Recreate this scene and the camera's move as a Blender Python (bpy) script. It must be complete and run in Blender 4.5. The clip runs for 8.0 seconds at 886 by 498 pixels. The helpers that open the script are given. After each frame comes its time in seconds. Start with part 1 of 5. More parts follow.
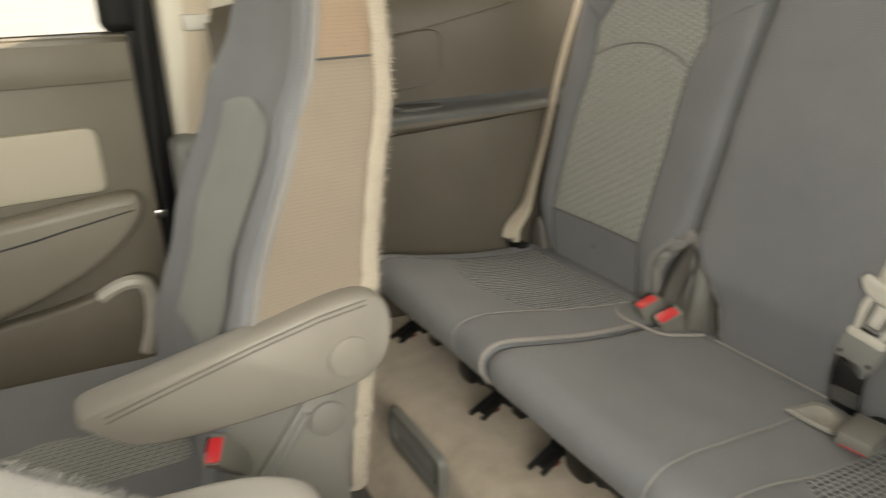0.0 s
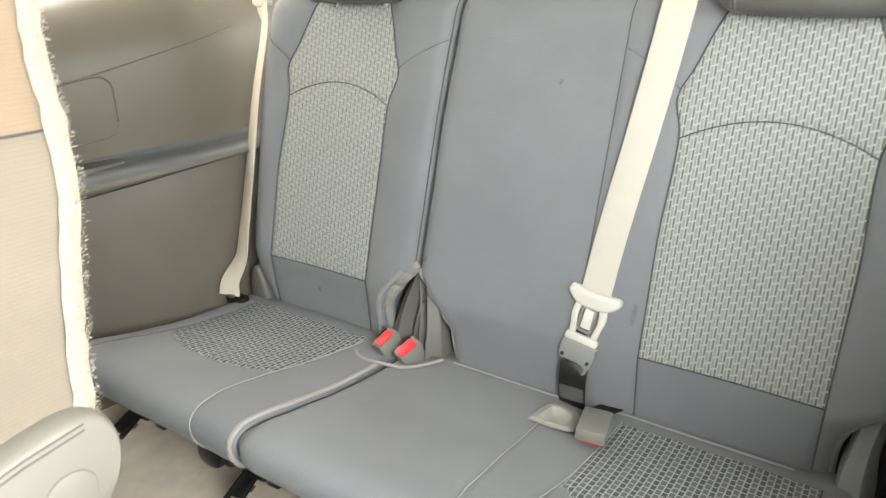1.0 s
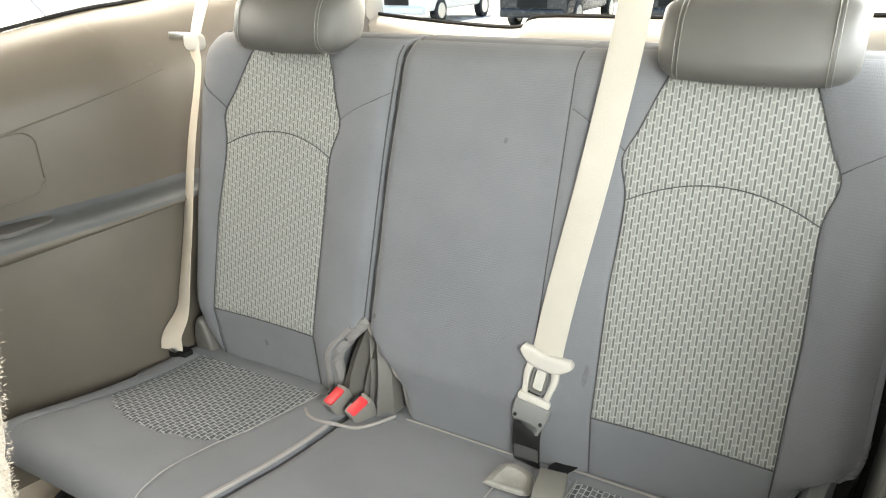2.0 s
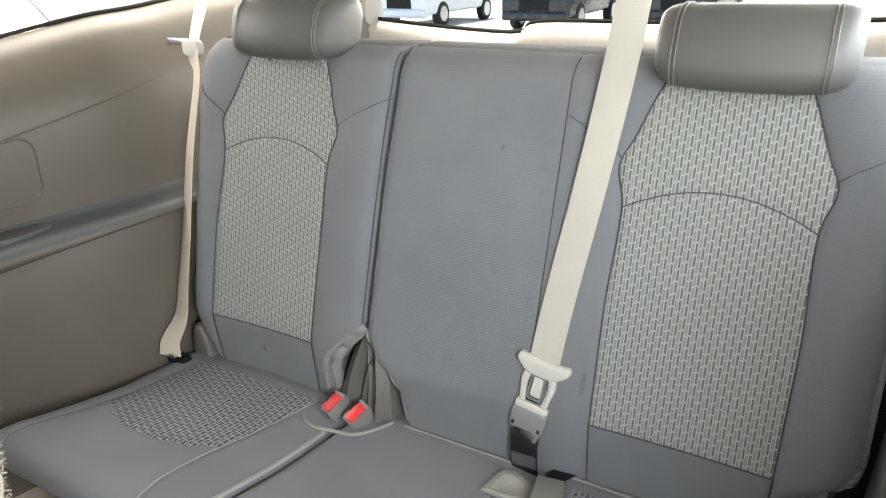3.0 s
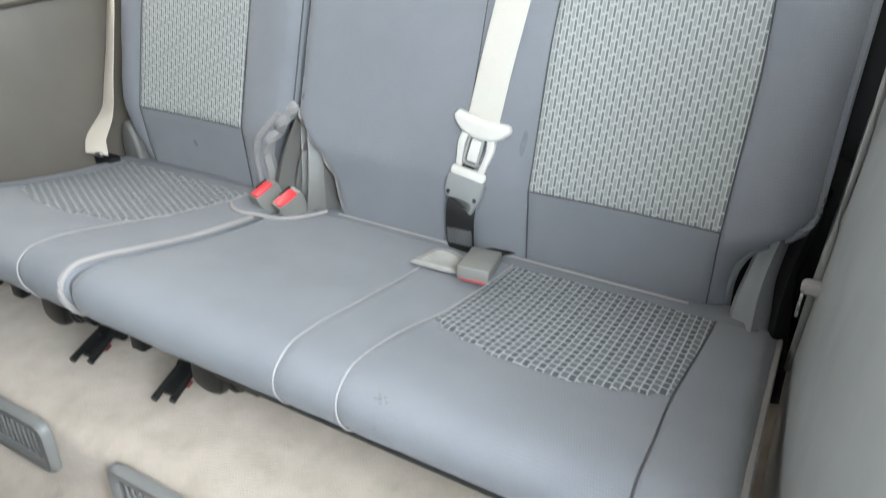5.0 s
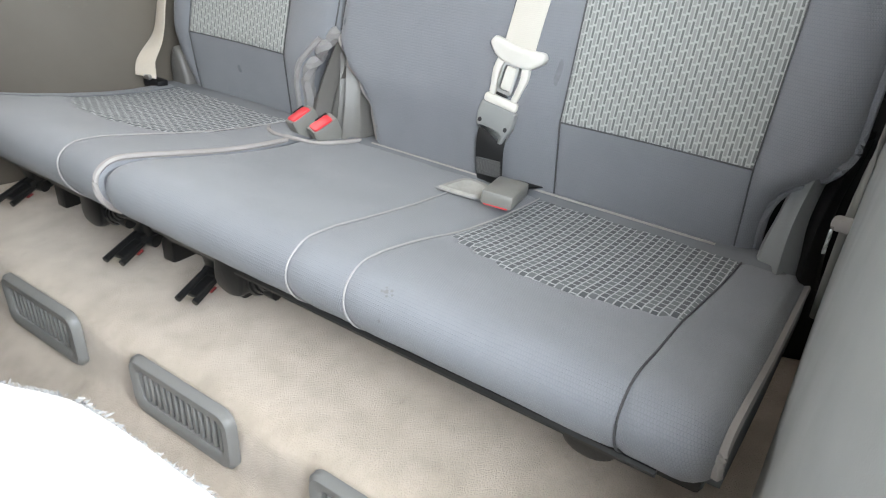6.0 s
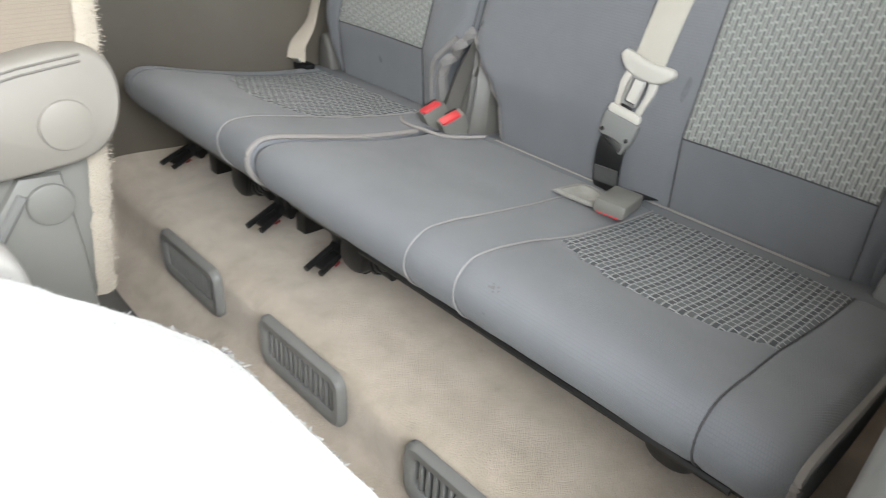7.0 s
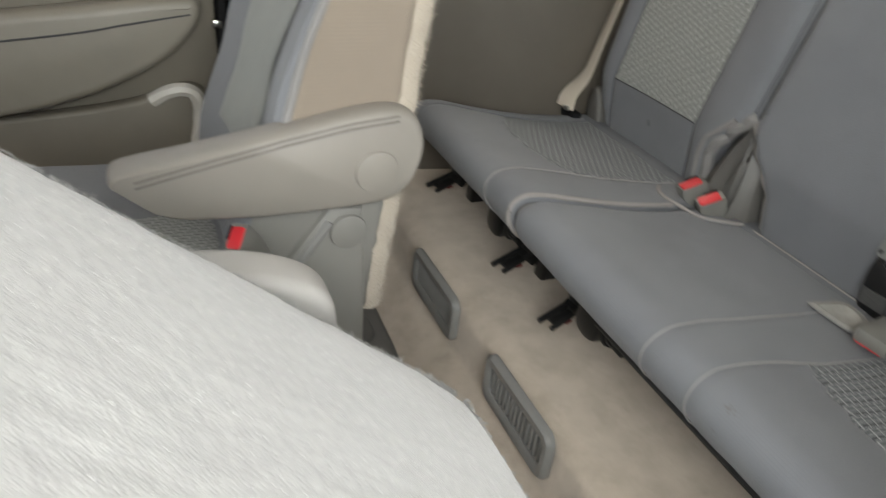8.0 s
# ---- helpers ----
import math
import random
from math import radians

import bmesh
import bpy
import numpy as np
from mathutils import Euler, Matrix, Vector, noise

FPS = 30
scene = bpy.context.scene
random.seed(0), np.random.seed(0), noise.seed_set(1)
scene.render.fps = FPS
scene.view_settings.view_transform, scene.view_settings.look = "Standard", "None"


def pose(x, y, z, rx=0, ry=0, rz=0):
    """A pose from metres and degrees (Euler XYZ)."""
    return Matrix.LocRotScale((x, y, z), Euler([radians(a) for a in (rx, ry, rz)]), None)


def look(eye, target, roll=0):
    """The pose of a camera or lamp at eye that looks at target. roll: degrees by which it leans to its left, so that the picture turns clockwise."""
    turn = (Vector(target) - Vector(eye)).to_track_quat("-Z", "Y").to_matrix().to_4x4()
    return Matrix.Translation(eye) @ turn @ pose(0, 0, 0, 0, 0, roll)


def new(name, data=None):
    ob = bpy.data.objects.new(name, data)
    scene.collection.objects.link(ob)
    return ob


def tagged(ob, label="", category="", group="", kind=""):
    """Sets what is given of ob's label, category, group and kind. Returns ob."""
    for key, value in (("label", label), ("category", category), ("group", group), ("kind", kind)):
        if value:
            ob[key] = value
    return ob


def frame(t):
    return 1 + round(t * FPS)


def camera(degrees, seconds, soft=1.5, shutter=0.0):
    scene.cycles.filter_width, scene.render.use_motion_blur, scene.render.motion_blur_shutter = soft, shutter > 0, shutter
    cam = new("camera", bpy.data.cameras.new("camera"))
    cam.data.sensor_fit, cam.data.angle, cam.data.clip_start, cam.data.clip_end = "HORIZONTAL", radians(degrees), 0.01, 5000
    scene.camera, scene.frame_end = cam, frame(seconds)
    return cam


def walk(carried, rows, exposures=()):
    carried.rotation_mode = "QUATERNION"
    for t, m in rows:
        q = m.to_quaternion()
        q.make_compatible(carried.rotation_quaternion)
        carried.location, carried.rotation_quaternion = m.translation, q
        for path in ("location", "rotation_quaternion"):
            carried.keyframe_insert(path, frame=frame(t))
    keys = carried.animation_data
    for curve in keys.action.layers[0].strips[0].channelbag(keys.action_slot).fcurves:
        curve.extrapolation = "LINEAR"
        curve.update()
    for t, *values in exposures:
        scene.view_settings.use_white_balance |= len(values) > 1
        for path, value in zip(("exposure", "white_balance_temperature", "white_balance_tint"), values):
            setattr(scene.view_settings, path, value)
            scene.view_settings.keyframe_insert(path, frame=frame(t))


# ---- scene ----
cam = camera(64.9, 8.0, soft=1.1, shutter=0.4)
PATH = [
    (0, (0.6119, -0.9439, 0.917), (-0.8723, -0.0763, 0.2074), -0.9),
    (0.5, (0.5506, -0.9198, 0.8965), (-0.6092, 0.3599, 0.2065), -0.7),
    (1, (0.5329, -0.9319, 0.9514), (-0.4259, 0.5115, 0.2771), -0.5),
    (1.5, (0.5087, -0.8974, 1.0118), (-0.3618, 0.5896, 0.3134), -0.7),
    (2.8, (0.5124, -0.8612, 1.0649), (-0.332, 0.6417, 0.3664), -0.9),
    (3, (0.5143, -0.8612, 1.0518), (-0.3441, 0.6361, 0.3581), -1.0),
    (3.5, (0.5078, -0.863, 0.9765), (-0.3376, 0.6426, 0.2855), -0.4),
    (4, (0.5366, -0.851, 0.8928), (-0.2902, 0.665, 0.2009), -0.2),
    (4.5, (0.5664, -0.85, 0.8184), (-0.2502, 0.677, 0.1414), 0.6),
    (5, (0.5998, -0.8324, 0.7821), (-0.2074, 0.6082, -0.0744), 0.8),
    (5.2, (0.6054, -0.8519, 0.7552), (-0.1953, 0.5785, -0.1237), 2.1),
    (6.3, (0.6603, -0.8454, 0.7096), (-0.2743, 0.4734, -0.2111), 3.2),
    (6.5, (0.6631, -0.864, 0.7347), (-0.2948, 0.4222, -0.2074), 3.4),
    (6.8, (0.6696, -0.8742, 0.7384), (-0.3887, 0.3367, -0.1962), 3.6),
    (7, (0.6752, -0.8779, 0.7505), (-0.439, 0.2716, -0.1962), 4.0),
    (7.5, (0.6975, -0.9077, 0.7831), (-0.5887, 0.0335, -0.1748), 6.1),
    (7.6, (0.6947, -0.8947, 0.7849), (-0.6398, -0.0233, -0.1758), 5.2),
    (8, (0.6473, -0.93, 0.8463), (-0.7728, -0.2325, -0.1321), 6.2),
]
EXPOSURES = [
    (0, 0.92, 8800, 10.5), (0.5, 1.78, 8050, 9.5), (1.0, 1.98, 7500, 8.5), (1.5, 2.0, 7550, 8), (3.0, 1.52, 7150, 11), (3.5, 1.50, 6900, 11), (4.0, 1.76, 6750, 8),
    (4.5, 2.08, 6400, 7), (5.0, 2.15, 6500, 9), (6.5, 2.10, 6850, 11.5), (7.0, 1.68, 7050, 11.5), (7.5, 1.28, 7250, 11), (8.0, 0.94, 7400, 11.5),
]
walk(cam, [(t, look(eye, target, roll)) for t, eye, target, roll in PATH], EXPOSURES)

# ---- world, sun and the light of the openings ----
world = bpy.data.worlds.new("world")
scene.world = world
world.use_nodes = True
wn = world.node_tree.nodes
sky = wn.new("ShaderNodeTexSky")
sky.sky_type = "NISHITA"
sky.sun_disc = False
sky.sun_elevation, sky.sun_rotation = radians(50), radians(-20)
world.node_tree.links.new(sky.outputs["Color"], wn["Background"].inputs["Color"])
wn["Background"].inputs["Strength"].default_value = 0.15


def lamp(name, kind, m, energy, color=(1, 1, 1), size=None, angle=None):
    data = bpy.data.lights.new(name, kind)
    data.energy, data.color = energy, color
    if size:
        data.shape, data.size, data.size_y = "RECTANGLE", size[0], size[1]
    if angle:
        data.angle = radians(angle)
    ob = new(name, data)
    ob.matrix_world = m
    return ob


lamp("sun", "SUN", look((0, 0, 6), (1.03, -2.82, 2.42)), 4.5, (1.0, 0.95, 0.87), angle=0.5)
# daylight of the open door beside the camera, of the windows and of the cabin ahead
lamp("door_daylight", "AREA", look((1.16, -0.98, 1.10), (0.05, -0.22, 0.38)), 21.5, (0.85, 0.94, 1.0), (0.9, 0.6))
lamp("far_door_daylight", "AREA", look((-0.93, -1.15, 1.02), (0.3, -0.5, 0.4)), 0.7, (0.97, 0.99, 1.0), (0.85, 0.34))
lamp("rear_daylight", "AREA", look((0.0, 0.88, 1.08), (0.0, -0.2, 0.55)), 3.9, (1.0, 0.96, 0.9), (1.1, 0.3))
lamp("cabin_daylight", "AREA", look((0.1, -2.4, 1.05), (0.0, 0.0, 0.6)), 3.0, (0.97, 0.97, 0.95), (1.3, 0.4))
lamp("far_quarter_daylight", "AREA", look((-0.86, 0.10, 1.12), (-0.4, 0.0, 0.6)), 2.0, (1.0, 0.97, 0.92), (0.9, 0.16))
lamp("quarter_daylight", "AREA", look((0.80, 0.28, 1.06), (0.2, 0.0, 0.6)), 4.3, (0.82, 0.91, 1.0), (0.8, 0.22))


# ---- materials ----
def material(name, color, rough=0.6, metal=0.0, sheen=0.0, spec=0.5):
    m = bpy.data.materials.new(name)
    m.use_nodes = True
    b = m.node_tree.nodes["Principled BSDF"]
    b.inputs["Base Color"].default_value = (*color, 1)
    b.inputs["Roughness"].default_value = rough
    b.inputs["Metallic"].default_value = metal
    b.inputs["Sheen Weight"].default_value = sheen
    b.inputs["Specular IOR Level"].default_value = spec
    return m, m.node_tree.nodes, m.node_tree.links, b


def mathn(n, l, op, a, b=None, c=None):
    node = n.new("ShaderNodeMath")
    node.operation = op
    for i, v in enumerate((a, b, c)):
        if v is None:
            continue
        if isinstance(v, (int, float)):
            node.inputs[i].default_value = v
        else:
            l.new(v, node.inputs[i])
    return node.outputs[0]


def mix(n, l, fac, a, b):
    node = n.new("ShaderNodeMix")
    node.data_type = "RGBA"
    for key, v in ((0, fac), (6, a), (7, b)):
        if isinstance(v, (int, float)):
            node.inputs[key].default_value = v
        elif isinstance(v, tuple):
            node.inputs[key].default_value = (*v, 1)
        else:
            l.new(v, node.inputs[key])
    return node.outputs[2]


def noise_of(n, l, vec, scale, detail=3.0, rough=0.6):
    node = n.new("ShaderNodeTexNoise")
    node.inputs["Scale"].default_value = scale
    node.inputs["Detail"].default_value = detail
    node.inputs["Roughness"].default_value = rough
    l.new(vec, node.inputs["Vector"])
    return node.outputs["Fac"]


def ramp(n, l, fac, lo, hi, a=0.0, b=1.0):
    node = n.new("ShaderNodeMapRange")
    node.inputs["From Min"].default_value, node.inputs["From Max"].default_value = lo, hi
    node.inputs["To Min"].default_value, node.inputs["To Max"].default_value = a, b
    l.new(fac, node.inputs["Value"])
    return node.outputs[0]


def bump(n, l, b, height, strength, distance):
    node = n.new("ShaderNodeBump")
    node.inputs["Strength"].default_value, node.inputs["Distance"].default_value = strength, distance
    l.new(height, node.inputs["Height"])
    l.new(node.outputs[0], b.inputs["Normal"])


def shade(name, light, dark, rough, blotch=7.0, grain=400.0, relief=0.3, depth=0.0006, sheen=0.0, spec=0.5, metal=0.0, stains=None):
    """A surface with soft blotches, fine grain and a grained relief; stains: darker spots of their own."""
    m, n, l, b = material(name, light, rough, metal, sheen, spec)
    vec = n.new("ShaderNodeTexCoord").outputs["Object"]
    big = ramp(n, l, noise_of(n, l, vec, blotch, 4), 0.35, 0.68)
    fine = noise_of(n, l, vec, grain, 2)
    tone = mathn(n, l, "ADD", mathn(n, l, "MULTIPLY", big, 0.6), mathn(n, l, "MULTIPLY", fine, 0.4))
    col = mix(n, l, tone, light, dark)
    if stains:
        spot = ramp(n, l, noise_of(n, l, vec, stains[1], 5, 0.65), 0.63, 0.74, 0.0, stains[2])
        col = mix(n, l, spot, col, stains[0])
    l.new(col, b.inputs["Base Color"])
    l.new(ramp(n, l, big, 0, 1, rough - 0.06, rough + 0.06), b.inputs["Roughness"])
    bump(n, l, b, fine, relief, depth)
    return m


def weave(name, light, dark, rough=0.8, pitch=0.0026):
    """Plain ribbed seat cloth: fine staggered ribs on the cloth's own coordinates."""
    m, n, l, b = material(name, light, rough, 0, 0.13, 0.40)
    uv = n.new("ShaderNodeUVMap").outputs["UV"]
    obj = n.new("ShaderNodeTexCoord").outputs["Object"]
    br = n.new("ShaderNodeTexBrick")
    br.offset = 0.5
    br.inputs["Scale"].default_value = 1.0
    br.inputs["Brick Width"].default_value, br.inputs["Row Height"].default_value = pitch, pitch * 1.5
    br.inputs["Mortar Size"].default_value, br.inputs["Mortar Smooth"].default_value = pitch * 0.22, 1.0
    br.inputs["Color1"].default_value = br.inputs["Color2"].default_value = (0, 0, 0, 1)
    br.inputs["Mortar"].default_value = (1, 1, 1, 1)
    l.new(uv, br.inputs["Vector"])
    big = ramp(n, l, noise_of(n, l, obj, 6, 5), 0.33, 0.7)
    col = mix(n, l, big, light, dark)
    deep = tuple(c * 0.6 for c in dark)
    col = mix(n, l, mathn(n, l, "MULTIPLY", br.outputs["Fac"], 0.26), col, deep)
    grime = ramp(n, l, noise_of(n, l, obj, 17, 6, 0.7), 0.64, 0.78, 0.0, 0.18)
    col = mix(n, l, grime, col, tuple(c * 0.55 for c in dark))
    l.new(col, b.inputs["Base Color"])
    bump(n, l, b, mathn(n, l, "SUBTRACT", 1.0, br.outputs["Fac"]), 0.45, 0.0007)
    return m


def dash_cloth(name, cu=0.0094, cv=0.0172, single=False):
    """Patterned cloth: staggered dark upright dashes with paler blocks between them on a light ground."""
    m, n, l, b = material(name, (0.4, 0.4, 0.38), 0.9, 0, 0.08, 0.2)
    sep = n.new("ShaderNodeSeparateXYZ")
    l.new(n.new("ShaderNodeUVMap").outputs["UV"], sep.inputs[0])
    obj = n.new("ShaderNodeTexCoord").outputs["Object"]
    u, v = mathn(n, l, "DIVIDE", sep.outputs[0], cu), mathn(n, l, "DIVIDE", sep.outputs[1], cv)
    col_i = mathn(n, l, "FLOOR", u)
    fu = mathn(n, l, "FRACT", u)
    base_v = mathn(n, l, "ADD", v, mathn(n, l, "MULTIPLY", col_i, 0.36))

    def bar(cu0, half, dv0, halfv):
        du = mathn(n, l, "ABSOLUTE", mathn(n, l, "SUBTRACT", fu, cu0))
        fv = mathn(n, l, "FRACT", mathn(n, l, "ADD", base_v, dv0))
        dv = mathn(n, l, "ABSOLUTE", mathn(n, l, "SUBTRACT", fv, 0.5))
        return mathn(n, l, "MULTIPLY", ramp(n, l, du, half - 0.03, half + 0.03, 1, 0), ramp(n, l, dv, halfv - 0.02, halfv + 0.03, 1, 0))

    block_ = bar(0.745 if single else 0.70, 0.212 if single else 0.195, 0.47, 0.425)
    dash = bar(0.25, 0.195, 0.0, 0.42) if single else bar(0.22, 0.155, 0.0, 0.42)
    big = ramp(n, l, noise_of(n, l, obj, 6, 4), 0.3, 0.7)
    ground = mix(n, l, big, (0.37, 0.376, 0.36) if not single else (0.41, 0.42, 0.43), (0.35, 0.355, 0.34) if not single else (0.30, 0.31, 0.31))
    thread = noise_of(n, l, obj, 900, 2)
    col = mix(n, l, block_, ground, (0.105, 0.112, 0.120) if single else (0.235, 0.24, 0.232))
    col = mix(n, l, dash, col, (0.058, 0.064, 0.070) if single else (0.125, 0.13, 0.128))
    col = mix(n, l, mathn(n, l, "MULTIPLY", thread, 0.25), col, (0.14, 0.145, 0.14))
    l.new(col, b.inputs["Base Color"])
    bump(n, l, b, mathn(n, l, "SUBTRACT", mathn(n, l, "MULTIPLY", thread, 0.3), mathn(n, l, "MAXIMUM", dash, block_)), 0.4, 0.0008)
    return m


GREY, GREY_D = (0.173, 0.179, 0.193), (0.145, 0.150, 0.163)
M_CLOTH = weave("grey_seat_cloth", GREY, GREY_D)
M_DASH = dash_cloth("dashed_seat_cloth")
M_DASHC = dash_cloth("dashed_cushion_cloth", 0.0172, 0.0135, True)
M_SHELL = shade("grey_seat_side_cloth", (0.145, 0.15, 0.16), (0.115, 0.12, 0.128), 0.9)
M_PIPING = shade("pale_piping", (0.29, 0.268, 0.258), (0.24, 0.222, 0.213), 0.85, grain=900)
M_FOLD = weave("pale_folded_cloth", (0.24, 0.23, 0.225), (0.19, 0.182, 0.18))
M_THREAD = shade("dark_thread", (0.07, 0.07, 0.072), (0.05, 0.05, 0.052), 0.9, grain=900)
M_LTHREAD = shade("pale_thread", (0.30, 0.29, 0.283), (0.26, 0.25, 0.244), 0.9, grain=900)
M_VINYL = shade("grained_grey_vinyl", (0.092, 0.09, 0.086), (0.074, 0.072, 0.069), 0.5, grain=900, relief=0.5)
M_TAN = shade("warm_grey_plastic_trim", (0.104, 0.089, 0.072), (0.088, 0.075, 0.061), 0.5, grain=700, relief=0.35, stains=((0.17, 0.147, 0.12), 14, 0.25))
M_TANCLOTH = weave("beige_seat_side_cloth", (0.25, 0.205, 0.163), (0.22, 0.18, 0.143), 0.8, 0.003)
M_BROWNCLOTH = weave("brown_beige_side_cloth", (0.29, 0.21, 0.15), (0.255, 0.183, 0.13), 0.8, 0.003)
M_DOOR = shade("warm_grey_door_trim", (0.185, 0.165, 0.133), (0.155, 0.138, 0.111), 0.5, grain=700, relief=0.35)
M_VINYLDOOR = shade("warm_grey_door_vinyl", (0.25, 0.228, 0.193), (0.215, 0.196, 0.166), 0.45, grain=900, relief=0.5)
# hinge plastic brightened to carry the light falling into the near notch
M_HINGELIT = shade("lit_grey_hinge_plastic", (0.20, 0.207, 0.21), (0.17, 0.176, 0.178), 0.45, grain=700)
M_LEDGE = shade("blue_grey_ledge_vinyl", (0.092, 0.100, 0.106), (0.078, 0.085, 0.090), 0.42, grain=800, relief=0.4)
# near armrest's vinyl, paler than the far one for the light on it
M_ARMLIT = shade("lit_grey_armrest_vinyl", (0.40, 0.385, 0.365), (0.35, 0.336, 0.318), 0.5, grain=900, relief=0.5)
M_SEATBASE = shade("warm_grey_seat_base", (0.185, 0.18, 0.167), (0.16, 0.155, 0.144), 0.45, grain=700)
# near trim paled in place of light bounced from the far windows
M_NEARTRIM = shade("bounce_lit_side_trim", (0.30, 0.31, 0.30), (0.265, 0.272, 0.265), 0.45, grain=700, relief=0.3)
M_PATCH = weave("stitched_black_webbing", (0.10, 0.10, 0.10), (0.03, 0.03, 0.03), 0.5, 0.006)
M_TRIMG = shade("grey_plastic_trim", (0.20, 0.205, 0.20), (0.175, 0.178, 0.175), 0.45, grain=700, relief=0.3)
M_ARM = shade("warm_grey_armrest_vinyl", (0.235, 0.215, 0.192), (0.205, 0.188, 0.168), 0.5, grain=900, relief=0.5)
M_CARPET = shade("beige_carpet", (0.53, 0.455, 0.38), (0.375, 0.315, 0.255), 0.95, blotch=22, grain=520, relief=0.9, depth=0.002, sheen=0.3, spec=0.1, stains=((0.3, 0.25, 0.2), 17, 0.5))
M_BLACK = shade("black_metal", (0.004, 0.004, 0.0043), (0.008, 0.008, 0.008), 0.38, grain=200, spec=0.5)
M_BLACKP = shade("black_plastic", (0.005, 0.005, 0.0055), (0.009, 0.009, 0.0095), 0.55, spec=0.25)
M_WEB = weave("cream_belt_webbing", (0.49, 0.462, 0.41), (0.44, 0.412, 0.36), 0.7, 0.0016)
M_WEBT = weave("tan_belt_webbing", (0.56, 0.48, 0.39), (0.50, 0.425, 0.34), 0.7, 0.0016)
M_WEBC = weave("pale_tan_belt_webbing", (0.62, 0.55, 0.46), (0.56, 0.49, 0.405), 0.7, 0.0016)
M_CREAM = shade("cream_belt_plastic", (0.53, 0.51, 0.47), (0.48, 0.462, 0.42), 0.4)
M_BUCKLE = shade("grey_buckle_plastic", (0.18, 0.175, 0.16), (0.15, 0.147, 0.135), 0.4)
M_ARMSEAM = shade("armrest_seam_thread", (0.16, 0.145, 0.13), (0.125, 0.112, 0.10), 0.8)
M_VENT = shade("vent_plastic", (0.19, 0.188, 0.182), (0.165, 0.162, 0.157), 0.45, grain=700)
M_FRONTCLOTH = weave("pale_grey_seat_cloth", (0.25, 0.26, 0.245), (0.21, 0.218, 0.206))
M_RED = shade("red_release_button", (0.66, 0.035, 0.045), (0.58, 0.03, 0.04), 0.35)
M_REDTAB = shade("dark_red_plastic", (0.20, 0.03, 0.03), (0.15, 0.025, 0.025), 0.5)
M_STEEL = shade("bright_steel", (0.62, 0.62, 0.6), (0.5, 0.5, 0.5), 0.3, metal=1.0)
M_FLEECE = shade("white_fleece", (0.37, 0.366, 0.357), (0.30, 0.297, 0.289), 0.95, blotch=120, grain=420, relief=0.5, depth=0.0015, sheen=0.45, spec=0.1)
M_FLEECE2 = shade("cream_fleece", (0.40, 0.35, 0.29), (0.34, 0.295, 0.243), 0.95, blotch=30, grain=260, relief=0.9, depth=0.004, sheen=0.4, spec=0.1)
M_HINGE = shade("dark_grey_hinge_plastic", (0.115, 0.108, 0.10), (0.095, 0.09, 0.083), 0.5)
M_LINING = shade("pale_pocket_lining", (0.30, 0.292, 0.27), (0.23, 0.222, 0.204), 0.9, blotch=60)
M_BONE = shade("pale_plastic", (0.66, 0.62, 0.53), (0.6, 0.56, 0.48), 0.5)
M_HEAD = shade("pale_headliner", (0.38, 0.36, 0.33), (0.34, 0.32, 0.295), 0.9)
M_CREAMPAD = shade("cream_door_pad", (0.50, 0.46, 0.38), (0.46, 0.42, 0.345), 0.65, grain=500, relief=0.4)
M_GROUND = shade("sunlit_concrete", (0.46, 0.45, 0.43), (0.38, 0.37, 0.35), 0.9, blotch=0.6, grain=30, relief=0.5, depth=0.004)
M_CARBODY = shade("dark_car_paint", (0.02, 0.022, 0.026), (0.03, 0.032, 0.036), 0.25)
M_WHITECAR = shade("white_car_paint", (0.75, 0.75, 0.74), (0.7, 0.7, 0.69), 0.3)
M_LAMPGLASS = shade("headlamp_glass", (0.6, 0.62, 0.64), (0.5, 0.5, 0.52), 0.15)
M_TYRE = shade("tyre_rubber", (0.018, 0.018, 0.018), (0.03, 0.03, 0.03), 0.85)
M_RIM = shade("wheel_alloy", (0.5, 0.5, 0.5), (0.4, 0.4, 0.4), 0.35, metal=1.0)


def glass(name):
    m, n, l, b = material(name, (0.9, 0.95, 0.95), 0.02)
    b.inputs["Transmission Weight"].default_value = 1.0
    b.inputs["IOR"].default_value = 1.01
    return m


M_GLASS = glass("window_glass")


# ---- mesh helpers ----
def thing(name, label, category, group="", kind="", at=(0, 0, 0)):
    ob = new(name)
    ob.location = at
    ob.empty_display_size = 0.05
    return tagged(ob, label, category, group, kind)


def part(name, bm, mat, parent=None, label="", smooth=True, kind=""):
    me = bpy.data.meshes.new(name)
    if not bm.loops.layers.uv:
        uv = bm.loops.layers.uv.new("UVMap")
        for f in bm.faces:
            a = max(range(3), key=lambda i: abs(f.normal[i]))
            i, j = [(1, 2), (0, 2), (0, 1)][a]
            for lp in f.loops:
                lp[uv].uv = (lp.vert.co[i], lp.vert.co[j])
    bm.normal_update()
    bm.to_mesh(me)
    bm.free()
    me.materials.append(mat)
    if smooth:
        me.shade_smooth()
        me.set_sharp_from_angle(angle=radians(42))
    ob = new(name, me)
    if parent:
        ob.parent = parent
        up = parent
        while up:
            ob.location -= up.location
            up = up.parent
    if label:
        ob["label"] = label
    if kind:
        ob["kind"] = kind
    return ob


def lerp(a, b, t):
    return a + (b - a) * t


